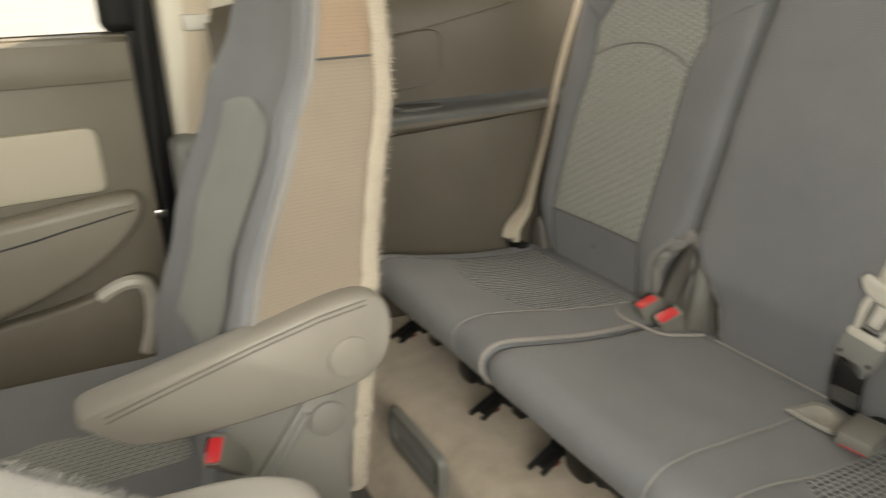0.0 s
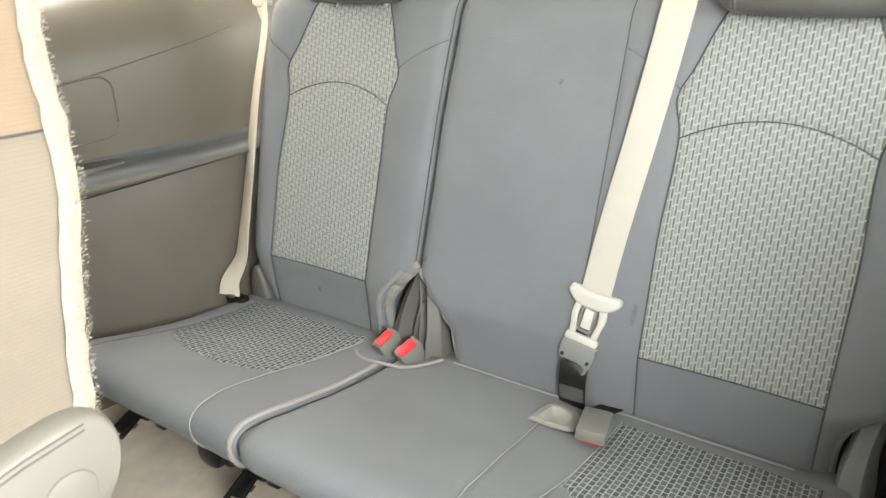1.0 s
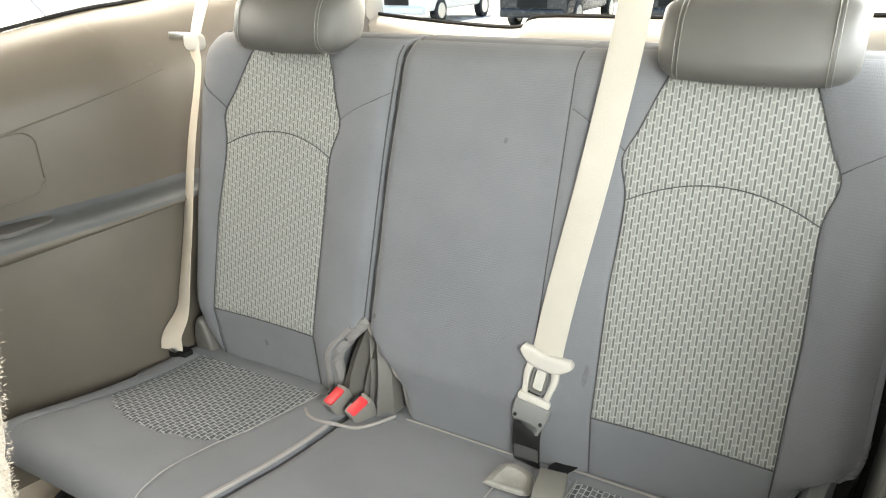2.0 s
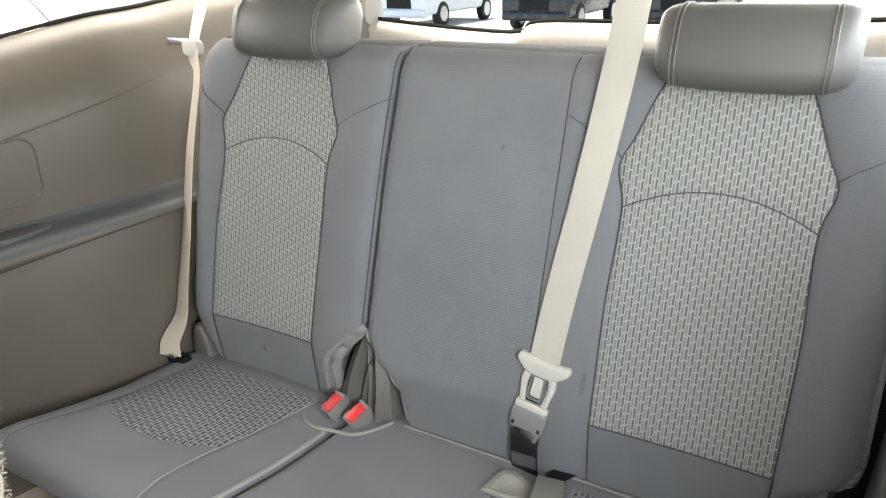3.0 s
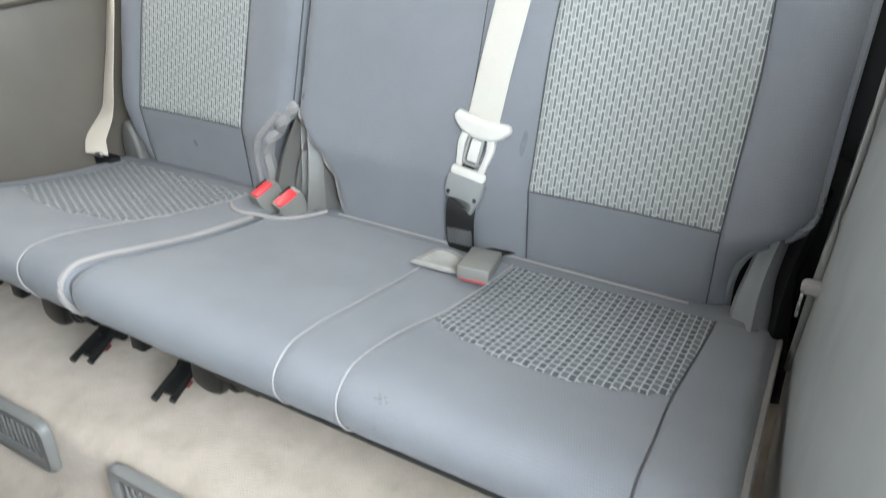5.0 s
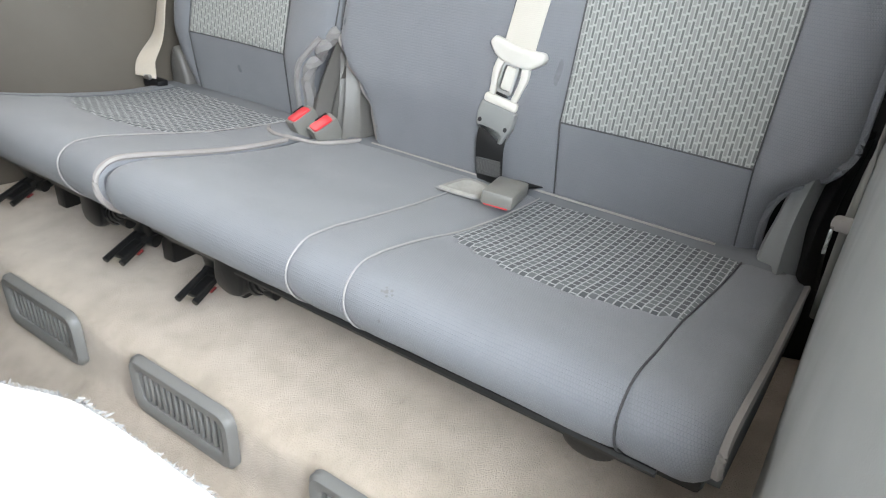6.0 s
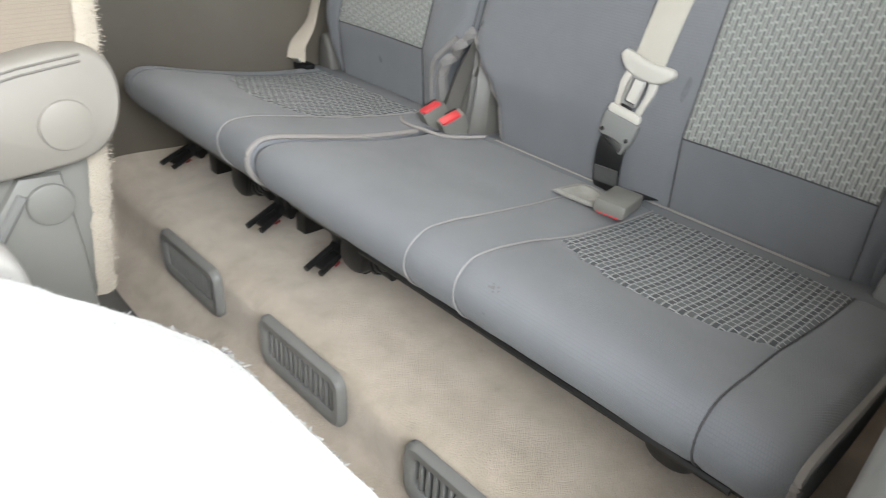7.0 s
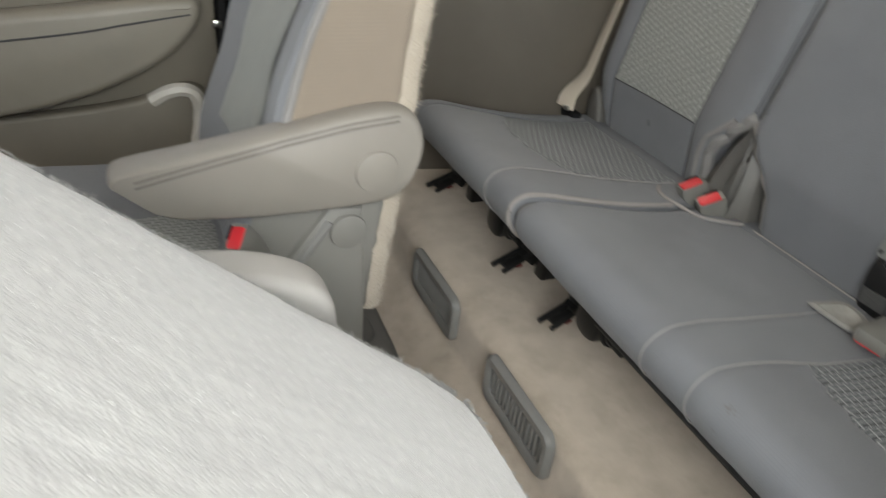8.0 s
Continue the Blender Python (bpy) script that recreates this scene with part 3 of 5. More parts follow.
    stitched(surf, [(u + off(archz(u)), archz(u)) for u in (-0.125, -0.09, -0.045, 0, 0.045, 0.09, 0.125)], 0.001, back, M_THREAD, lift=-0.0012)
    if far:
        smudge(surf, back, 0.0, 0.362, 0.006)
    else:
        smudge(surf, back, -0.143, 0.475, 0.005, 3.6)
    # piped lower rims round the hinge notches
    stitched(surf, [(edge_out(z) - 0.003, z) for z in (0.29, 0.35, 0.39, 0.415, 0.44, 0.46, 0.50, 0.6, 0.75)], 0.006, back, M_CLOTH, "piping", lift=0.0)
    if far:
        stitched(surf, [(edge_in(z) + 0.002, z) for z in (0.29, 0.32, 0.35, 0.38, 0.405, 0.43, 0.452, 0.466)], 0.0115, back, M_FOLD, "padded_rim")
        stitched(surf, [(edge_in(z) + 0.016, z) for z in (0.30, 0.34, 0.38, 0.41, 0.435, 0.455)], 0.005, back, M_FOLD, "padded_rim")
        stitched(surf, [(edge_out(z) + 0.002, z) for z in (0.285, 0.30, 0.33, 0.37, 0.41, 0.44)], 0.0045, back, M_FOLD, "padded_rim")
        stitched(surf, [(edge_in(z) + 0.005, z) for z in (0.47, 0.6, 0.75, 0.88, 0.925)], 0.0014, back, M_THREAD)
    return surf


def mid_backrest(thing_ob):
    left = curve([(0.28, -0.066), (0.36, -0.075), (0.395, -0.094), (0.425, -0.124), (0.455, -0.146), (0.7, -0.140), (0.94, -0.124)])
    right = lambda z: CEN - 0.2285 + 0.018 * (z - 0.3)

    def surf(x, z):
        y = lean(z) - 0.012
        d = x - left(z)
        y += rounded(d, 0.028)
        e = max(0.0, min(0.04, ZT - z))
        y += 1.2 * (0.04 - math.sqrt(max(0.0, 0.04**2 - (0.04 - e) ** 2)))
        return (x, y, z)

    back = part("backrest", loft([[Vector(surf(lerp(left(z), right(z), k / 20), z)) + Vector((0, 0.006, 0)) for k in range(21)] + [Vector((right(z), (z - ZI) * RECLINE + 0.11, z)), Vector((left(z) + 0.004, (z - ZI) * RECLINE + 0.11, z))] for z in [lerp(0.282, ZT, k / 40) for k in range(41)]]), M_SHELL, thing_ob)
    part("panel", patch(surf, lambda a, b: (lerp(left(lerp(0.286, ZT - 0.001, b)), right(lerp(0.286, ZT - 0.001, b)), a), lerp(0.286, ZT - 0.001, b)), 34, 60, sides="rb"), M_CLOTH, back, "plain grey cloth with two faint smudges")
    stitched(surf, [(right(z) - 0.001, z) for z in (0.29, 0.4, 0.6, 0.8, 0.9, 0.93)], 0.0013, back, M_THREAD, lift=-0.001)
    stitched(surf, [(left(z) + 0.003, z) for z in (0.29, 0.34, 0.37, 0.395, 0.42, 0.445, 0.46)], 0.0042, back, M_PIPING, "piping")
    smudge(surf, back, -0.127, 0.4445, 0.006)
    smudge(surf, back, -0.128, 0.486, 0.0045)
    smudge(surf, back, 0.08, 0.80, 0.004)
    stitched(surf, [(left(z) + 0.006, z) for z in (0.47, 0.6, 0.75, 0.88, 0.925)], 0.0018, back, M_THREAD)
    return surf


# seat cushion profile, from the backrest forwards and round the nose
CPROF = smooth_path([(0, 0.03, 0.297), (0, 0.0, 0.299), (0, -0.10, 0.306), (0, -0.20, 0.320), (0, -0.30, 0.342), (0, -0.355, 0.355), (0, -0.392, 0.359), (0, -0.416, 0.346), (0, -0.421, 0.322), (0, -0.410, 0.298), (0, -0.392, 0.281)], 8)
CLEN = [0.0]
for ca, cb in zip(CPROF, CPROF[1:]):
    CLEN.append(CLEN[-1] + (cb - ca).length)


def cprof(q):
    q = max(0.0, min(q, CLEN[-1]))
    for k in range(len(CPROF) - 1):
        if q <= CLEN[k + 1]:
            return CPROF[k].lerp(CPROF[k + 1], (q - CLEN[k]) / (CLEN[k + 1] - CLEN[k]))
    return CPROF[-1].copy()


def cs(y):
    """Length along the cushion's top to a depth y."""
    for k in range(len(CPROF) - 1):
        if CPROF[k + 1].y <= y:
            return CLEN[k]
    return CLEN[-1]


def cushion_surf(x0, x1, r0, r1):
    def surf(x, q):
        p = cprof(q)
        t = cprof(q + 0.002) - cprof(q - 0.002)
        nrm = Vector((0, t.z, -t.y)).normalized()
        if nrm.z < 0 and p.y > -0.35:
            nrm = -nrm
        off = 0.0
        for d, r in ((x - x0, r0), (x1 - x, r1)):
            if r:
                d = max(0.0, min(d, r))
                off -= r - math.sqrt(max(0.0, r * r - (r - d) ** 2))
        p = p + nrm * off
        return (x, p.y, p.z)
    return surf


QE = CLEN[-1]


def cushion_shell(name, surf, x0, x1, parent):
    rings = []
    for k in range(25):
        x = lerp(x0, x1, k / 24)
        top = [Vector(surf(x, QE * j / 40)) for j in range(41)]
        ring = [p + Vector((0, 0.007 * min(1.0, max(0.0, (-0.36 - p.y) / 0.04)), -0.007 if p.z > 0.30 else 0.004)) for p in top]
        ring += [Vector((x, -0.36, 0.262)), Vector((x, -0.2, 0.235)), Vector((x, 0.03, 0.225))]
        rings.append(ring)
    return part(name, loft(rings), M_SHELL, parent)


def front_arc(u):
    return cs(-0.226 - 0.048 * (1 - (u / 0.13) ** 2))


def third_row_seats():
    far = thing("single_seat", "grey cloth single third-row seat with dashed cloth inserts and headrest", "car seat", "third row seats")
    backrest(-1, far)
    near = thing("bench_seat", "grey cloth two-place third-row bench with dashed inserts and plain middle place", "car seat", "third row seats")
    backrest(1, near)
    mid_backrest(near)
    # far cushion
    x0, x1 = -0.635, -0.172
    sf = cushion_surf(x0, x1, 0.05, 0.012)
    body = cushion_shell("cushion", sf, x0, x1, far)
    seam_r = lambda q: curve([(0, -0.245), (cs(-0.17), -0.273), (cs(-0.25), -0.284), (cs(-0.33), -0.281), (cs(-0.387), -0.266), (QE, -0.249)])(q)
    seam_l = lambda q: curve([(0, -0.562), (cs(-0.2), -0.566), (cs(-0.36), -0.575), (QE, -0.572)])(q)
    mp = lambda fa, fb, q0, q1: (lambda a, b: (lerp(fa(lerp(q0(a), q1(a), b)), fb(lerp(q0(a), q1(a), b)), a), lerp(q0(a), q1(a), b)))
    zero, end = (lambda a: 0.0), (lambda a: QE)
    arc = lambda a: front_arc(lerp(-0.128, 0.128, a))
    part("insert", patch(sf, mp(seam_l, seam_r, zero, arc), 26, 24), M_DASHC, body, "grey cloth insert with a dashed weave")
    part("front_panel", patch(sf, mp(seam_l, seam_r, arc, end), 26, 36), M_CLOTH, body)
    part("bolster", patch(sf, mp(lambda q: x0, seam_l, zero, end), 18, 44, sides="r"), M_CLOTH, body)
    part("side_panel", patch(sf, mp(seam_r, lambda q: x1, zero, end), 16, 44, sides="l"), M_CLOTH, body)
    for f, m in ((seam_l, M_SHELL), (seam_r, M_LTHREAD)):
        stitched(sf, [(f(q), q) for q in [QE * k / 14 for k in range(15)]], 0.0011, body, m, lift=-0.0012 if f is seam_l else -0.0002)
    stitched(sf, [(x1 - 0.004, q) for q in [lerp(cs(-0.09), QE, k / 14) for k in range(15)]], 0.0042, body, M_PIPING, "piping", lift=0.001)
    part("base_pan", block(-0.61, -0.185, -0.366, 0.03, 0.248, 0.2775, 0.006), M_BLACK, body, "black underside pan")
    # middle and near cushion
    x0, x1 = -0.169, 0.6175
    sn = cushion_surf(x0, x1, 0.028, 0.03)
    body = cushion_shell("cushion", sn, x0, x1, near)
    seam_a = lambda q: curve([(0, 0.150), (cs(-0.12), 0.150), (cs(-0.21), 0.150), (cs(-0.31), 0.158), (cs(-0.373), 0.168), (cs(-0.4), 0.173), (QE, 0.170)])(q)
    seam_b = lambda q: curve([(0, 0.258), (cs(-0.20), 0.249), (cs(-0.30), 0.240), (cs(-0.37), 0.245), (cs(-0.4), 0.251), (QE, 0.254)])(q)
    seam_c = lambda q: curve([(0, 0.540), (cs(-0.23), 0.530), (cs(-0.36), 0.535), (QE, 0.539)])(q)
    part("middle_panel", patch(sn, mp(lambda q: x0, seam_a, zero, end), 30, 48, sides="r"), M_CLOTH, body)
    part("side_panel", patch(sn, mp(seam_a, seam_b, zero, end), 16, 48, sides="lr"), M_CLOTH, body)
    part("insert", patch(sn, mp(seam_b, seam_c, zero, arc), 28, 24), M_DASHC, body, "grey cloth insert with a dashed weave")
    part("front_panel", patch(sn, mp(seam_b, seam_c, arc, end), 28, 36), M_CLOTH, body, "plain grey cloth with a dark stain")
    part("bolster", patch(sn, mp(seam_c, lambda q: x1, zero, end), 16, 44, sides="l"), M_CLOTH, body)
    for f, m in ((seam_a, M_LTHREAD), (seam_b, M_LTHREAD), (seam_c, M_THREAD)):
        stitched(sn, [(f(q), q) for q in [lerp(cs(-0.1) if f is seam_a else 0, QE, k / 14) for k in range(15)]], 0.0012 if f is seam_c else 0.0011, body, m, lift=-0.0010 if f is seam_c else 0.0002)
    stitched(sn, [(x1 - 0.003, q) for q in [QE * k / 14 for k in range(15)]], 0.005, body, M_PIPING, "piping")
    stitched(sn, [(x0 + 0.003, q) for q in [lerp(cs(-0.1), QE, k / 14) for k in range(15)]], 0.003, body, M_PIPING, "piping")
    part("piping", tube([(x, (-0.007 if x < 0.165 else 0.004), 0.303) for x in [lerp(-0.06, 0.5, k / 20) for k in range(21)]], 0.0022, 6), M_PIPING, body)
    part("piping", tube(smooth_path([(-0.236, -0.070, 0.3065), (-0.222, -0.082, 0.3070), (-0.196, -0.089, 0.3075), (-0.165, -0.083, 0.3070), (-0.125, -0.075, 0.3065), (-0.102, -0.048, 0.305), (-0.083, -0.008, 0.303)], 6), 0.0034, 6), M_PIPING, body)
    part("base_pan", block(-0.16, 0.605, -0.366, 0.03, 0.248, 0.2775, 0.006), M_BLACK, body, "black underside pan")
    # stain on the front panel
    for k, (dx, dq, rr) in enumerate(((0, 0, 0.0024), (0.005, -0.003, 0.0016), (-0.0045, 0.001, 0.0015), (0.003, 0.004, 0.0013), (0.008, 0.001, 0.0012), (-0.002, -0.004, 0.0012), (0.002, 0.030, 0.0016))):
        pts = on_surface(sn, [(0.296 + dx + rr * math.cos(a) * (1.2 + 0.3 * math.sin(3 * a + k) + 0.2 * math.sin(5 * a)), cs(-0.40) + 0.010 + dq + rr * math.sin(a)) for a in [2 * math.pi * j / 12 for j in range(12)]], 0.0006)
        bm = bmesh.new()
        bm.faces.new([bm.verts.new(p) for p in pts])
        part("stain", bm, M_STAIN, body, "brown stain")
    return far, near


M_SMUDGE = shade("grey_smudge", (0.105, 0.11, 0.118), (0.15, 0.156, 0.167), 0.9, blotch=150)
M_STAIN = shade("brown_stain", (0.115, 0.108, 0.105), (0.16, 0.16, 0.165), 0.9, blotch=220)
FAR_SEAT, BENCH = third_row_seats()


def headrest(s, parent):
    """Padded headrest with a wrapped front and two stitched end caps."""
    cx, cy, cz, hw = (CEN + 0.014 if s > 0 else -0.350), 0.128, (0.953 if s > 0 else 0.961), 0.128
    def ring(k, sh):
        out = []
        for j in range(24):
            a = 2 * math.pi * j / 24
            c, d = math.cos(a), math.sin(a)
            yy = 0.058 * math.copysign(abs(c) ** 0.75, c)
            zz = 0.053 * math.copysign(abs(d) ** 0.7, d)
            yy += 0.25 * zz
            out.append(Vector((cx + k, cy + yy * sh + 0.012 * (k / hw) ** 2, cz + zz * (0.55 + 0.45 * sh) + (0 if d > 0 else 0.012 * (k / hw) ** 4))))
        return out
    ks = [(-0.142, 0.30), (-0.139, 0.55), (-0.130, 0.80), (-0.118, 0.93), (-0.104, 0.985), (-0.1035, 0.972), (-0.103, 0.985), (-0.06, 1.0), (0, 1.0), (0.06, 1.0), (0.103, 0.985), (0.1035, 0.972), (0.104, 0.985), (0.118, 0.93), (0.130, 0.80), (0.139, 0.55), (0.142, 0.30)]
    pad = part("headrest", loft([ring(k * 0.85, sh) for k, sh in ks]), M_VINYL, parent, "grained grey padded headrest")
    for k in (-0.089, 0.089):
        for dk in (-0.003, 0.003):
            r = ring(k + dk, 1.0)
            part("stitching", tube([p + (p - Vector((p.x, cy, cz))).normalized() * 0.0008 for p in r + r[:1]], 0.0007, 5), M_BUCKLE, pad)
    for dx in (-0.06, 0.06):
        part("post", tube([(cx + dx, 0.14, 0.86), (cx + dx, 0.12, 0.95)], 0.006, 8), M_STEEL, pad)


headrest(-1, FAR_SEAT)
headrest(1, BENCH)


# ---- hinges, belts and buckles of the third row ----
def hinge_cover(x, lean_x, parent, mat, turn=1.0):
    """Moulded plastic hinge cover in the notch: a ridged, waisted blade with a thinner plate behind it."""
    def blade_rings(dx, dy, scale):
        rings = []
        for k in range(15):
            t = k / 14
            w = curve([(0, 0.026), (0.25, 0.024), (0.5, 0.017), (0.75, 0.015), (1, 0.010)])(t) * scale
            bow = 0.010 * math.sin(math.pi * t)
            c = Vector((x + dx + lean_x * t - turn * bow, lerp(0.005, 0.052, t) + dy - 0.006 * math.sin(math.pi * t), lerp(0.262, 0.462, t)))
            rings.append([c + Vector((turn * w * sx, d, 0)) for sx, d in ((-1, 0.03), (-1, -0.006), (-0.85, -0.014), (-0.2, -0.019), (0.1, -0.030), (0.22, -0.031), (0.45, -0.022), (0.9, -0.010), (1, -0.002), (1, 0.03))])
        return rings
    h = part("hinge_cover", loft(blade_rings(0, 0, 1.0)), mat, parent, "grey plastic hinge cover")
    part("hinge_plate", loft(blade_rings(turn * 0.026, 0.014, 0.8)), M_BLACKP if x > 0.5 else mat, h)


for hx, hl, hp in ((-0.186, 0.034, FAR_SEAT), (-0.112, -0.022, BENCH), (0.578, 0.016, BENCH)):
    hinge_cover(hx, hl, hp, M_HINGE if hx < 0.5 else M_HINGELIT, -1.0 if hp is BENCH and hx < 0 or hx < -0.5 else 1.0)


# black boards added behind the hinges, standing in for the shade in the gaps
part("shade_board", block(0.50, 0.672, 0.085, 0.093, 0.10, 0.50, 0.002), M_BLACKP, BENCH)
part("shade_board", block(0.605, 0.70, -0.004, 0.004, -0.03, 0.50, 0.001, m=pose(0, 0.10, 0.47, -14, 0, 0)), M_BLACKP, BENCH)
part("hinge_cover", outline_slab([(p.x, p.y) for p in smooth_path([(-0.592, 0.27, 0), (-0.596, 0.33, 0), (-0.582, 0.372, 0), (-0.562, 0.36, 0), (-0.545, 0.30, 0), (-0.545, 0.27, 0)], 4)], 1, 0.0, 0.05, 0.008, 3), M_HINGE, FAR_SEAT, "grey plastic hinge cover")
part("shade_board", block(-0.672, -0.50, 0.085, 0.093, 0.10, 0.50, 0.002), M_BLACKP, FAR_SEAT)
part("shade_board", block(-0.26, -0.03, 0.088, 0.096, 0.10, 0.50, 0.002), M_BLACKP, FAR_SEAT)


def buckle(m, label, red=True):
    b = thing("seat_belt_buckle", label, "buckle", "belt buckles")
    b.matrix_world = m
    bm = bmesh.new()
    rings = []
    for z, w, d in ((-0.05, 0.009, 0.012), (-0.046, 0.0105, 0.014), (0.0, 0.0125, 0.0175), (0.026, 0.0130, 0.0195), (0.030, 0.0122, 0.0185)):
        rings.append([Vector((w * a, d * c, z)) for a, c in ((-1, -0.7), (-0.8, -1), (0.8, -1), (1, -0.7), (1, 0.7), (0.8, 1), (-0.8, 1), (-1, 0.7))])
    h = part("housing", loft(rings, True, bm), M_BUCKLE)
    h.parent = b
    t = part("release_button", outline_slab(round_rect(0.001, -0.0015, 0.0185, 0.0300, 0.004), 2, 0.0275, 0.0325, 0.0012), M_RED, None, "red plastic release button")
    t.parent = b
    sl = part("slot", block(-0.0112, -0.0082, -0.004, 0.0145, 0.0300, 0.0330, 0.0006, 1), M_BLACKP)
    sl.parent = b
    return b


buckle(pose(-0.186, -0.026, 0.298, 24, -4, -14) @ Matrix.Scale(1.22, 4), "grey plastic belt buckle with a red button, slot towards the seat")
buckle(pose(-0.137, -0.026, 0.296, 26, 6, -18) @ Matrix.Scale(1.22, 4), "grey plastic belt buckle with a red button beside the middle place")

# upper sheath of the belt latch beside the middle place
BELT_LINE = [(0.262, 0.185, 1.27), (0.251, 0.125, 1.02), (0.244, 0.104, 0.926), (0.234, 0.082, 0.834), (0.222, 0.061, 0.74), (0.209, 0.041, 0.65), (0.198, 0.022, 0.567), (0.191, 0.004, 0.495)]


def middle_belt():
    b = thing("centre_seat_belt", "cream webbing belt hanging to a latched anchor buckle", "seat belt", "seat belts")
    pts = smooth_path(BELT_LINE, 6)
    part("webbing", strap(pts, (1, 0.05, -0.10), 0.047, 0.0016), M_WEB, b)
    # faded care label as small bars
    for k, (dx, dz, w) in enumerate(((0.002, 0.0, 0.010), (0.001, -0.008, 0.007), (0.0, -0.016, 0.012), (-0.001, -0.024, 0.005), (-0.002, -0.031, 0.009))):
        c = Vector((0.198 + dx, 0.0, 0.584 + dz))
        c.y = 0.007 + (c.z - 0.491) * 0.235 - 0.002
        part("label_bar", block(-w / 2, w / 2, -0.0006, 0.0006, -0.0011, 0.0011, 0, m=Matrix.Translation(c) @ pose(0, 0, 0, -13, 8, 0)), M_BLACKP, b, smooth=False)
    m = Matrix.Translation((0.191, 0.004, 0.491)) @ pose(0, 0, 0, -10, 9.5, 0) @ Matrix.Diagonal((0.82, 1, 0.97, 1))

    def put(name, bm, mat, label="", parent=None):
        bm.transform(m)
        return part(name, bm, mat, parent or b, label)

    wing = smooth_path([(-0.047, 0.013, 0), (-0.052, 0.003, 0), (-0.040, -0.009, 0), (-0.024, -0.016, 0), (0, -0.018, 0), (0.024, -0.016, 0), (0.040, -0.009, 0), (0.052, 0.003, 0), (0.047, 0.013, 0), (0.03, 0.012, 0), (0, 0.009, 0), (-0.03, 0.012, 0)], 3)
    tongue = put("tongue", outline_slab([(p.x, p.y) for p in wing], 1, -0.010, 0.008, 0.005, 3), M_CREAM, "cream plastic belt tongue")
    for sx in (-1, 1):
        arm = [(p.x, p.y) for p in smooth_path([(sx * 0.031, -0.012, 0), (sx * 0.034, -0.03, 0), (sx * 0.030, -0.05, 0), (sx * 0.027, -0.064, 0), (sx * 0.016, -0.064, 0), (sx * 0.018, -0.05, 0), (sx * 0.020, -0.03, 0), (sx * 0.015, -0.012, 0)], 3)]
        put("arm", outline_slab(arm, 1, -0.007, 0.005, 0.003), M_CREAM, "", tongue)
    put("recess", block(-0.024, 0.024, 0.0, 0.004, -0.066, -0.012, 0.001), M_BUCKLE, "grey recess", tongue)
    outer, inner = round_rect(0, -0.036, 0.031, 0.044, 0.007), round_rect(0, -0.036, 0.023, 0.036, 0.005)
    bm = bmesh.new()
    grid(bm, [[(p[0], y, p[1]) for p in o] for o, y in ((outer, 0.0), (outer, -0.0085), (inner, -0.0085), (inner, -0.003))], close=True)
    bmesh.ops.recalc_face_normals(bm, faces=bm.faces)
    put("tab_frame", bm, M_STEEL, "bright frame of the release tab", tongue)
    put("release_tab", outline_slab(round_rect(0, -0.036, 0.021, 0.034, 0.004), 1, -0.0065, -0.001, 0.002), M_CREAM, "", tongue)
    put("tongue_plate", block(-0.022, 0.022, -0.003, 0.002, -0.068, -0.060, 0.001), M_BLACK, "dark latch plate", tongue)
    put("crossbar", outline_slab(round_rect(0, -0.071, 0.066, 0.014, 0.006), 1, -0.009, 0.006, 0.003), M_CREAM, "", tongue)
    case = [(p.x, p.y) for p in smooth_path([(-0.033, -0.077, 0), (0, -0.076, 0), (0.033, -0.077, 0), (0.036, -0.084, 0), (0.035, -0.104, 0), (0.030, -0.113, 0), (0.026, -0.127, 0), (0.018, -0.127, 0), (0.017, -0.115, 0), (-0.017, -0.115, 0), (-0.022, -0.117, 0), (-0.031, -0.112, 0), (-0.035, -0.104, 0), (-0.036, -0.084, 0)], 3)]
    anchor = put("anchor_buckle", outline_slab(case, 1, -0.010, 0.009, 0.004, 3), M_TRIMG, "grey plastic anchor buckle")
    for dx in (-0.026, 0.026):
        put("rivet", outline_slab(round_rect(dx, -0.105, 0.007, 0.007, 0.0034), 1, -0.0112, -0.009, 0.0005), M_BLACK, "", anchor)
    low = smooth_path([(0, 0.0, -0.110), (0.003, -0.004, -0.128), (0.007, -0.001, -0.15), (0.014, 0.010, -0.185), (0.020, 0.03, -0.215)], 4)
    web = put("lower_webbing", strap(low, (1, 0, 0), 0.056, 0.0018), M_BLACK, "glossy black belt webbing")
    put("stitched_patch", strap([(0.0085, -0.0015, -0.158), (0.011, 0.003, -0.170), (0.0138, 0.0082, -0.184)], (1, 0, 0), 0.050, 0.002), M_PATCH, "black patch with pale stitching", web)


middle_belt()


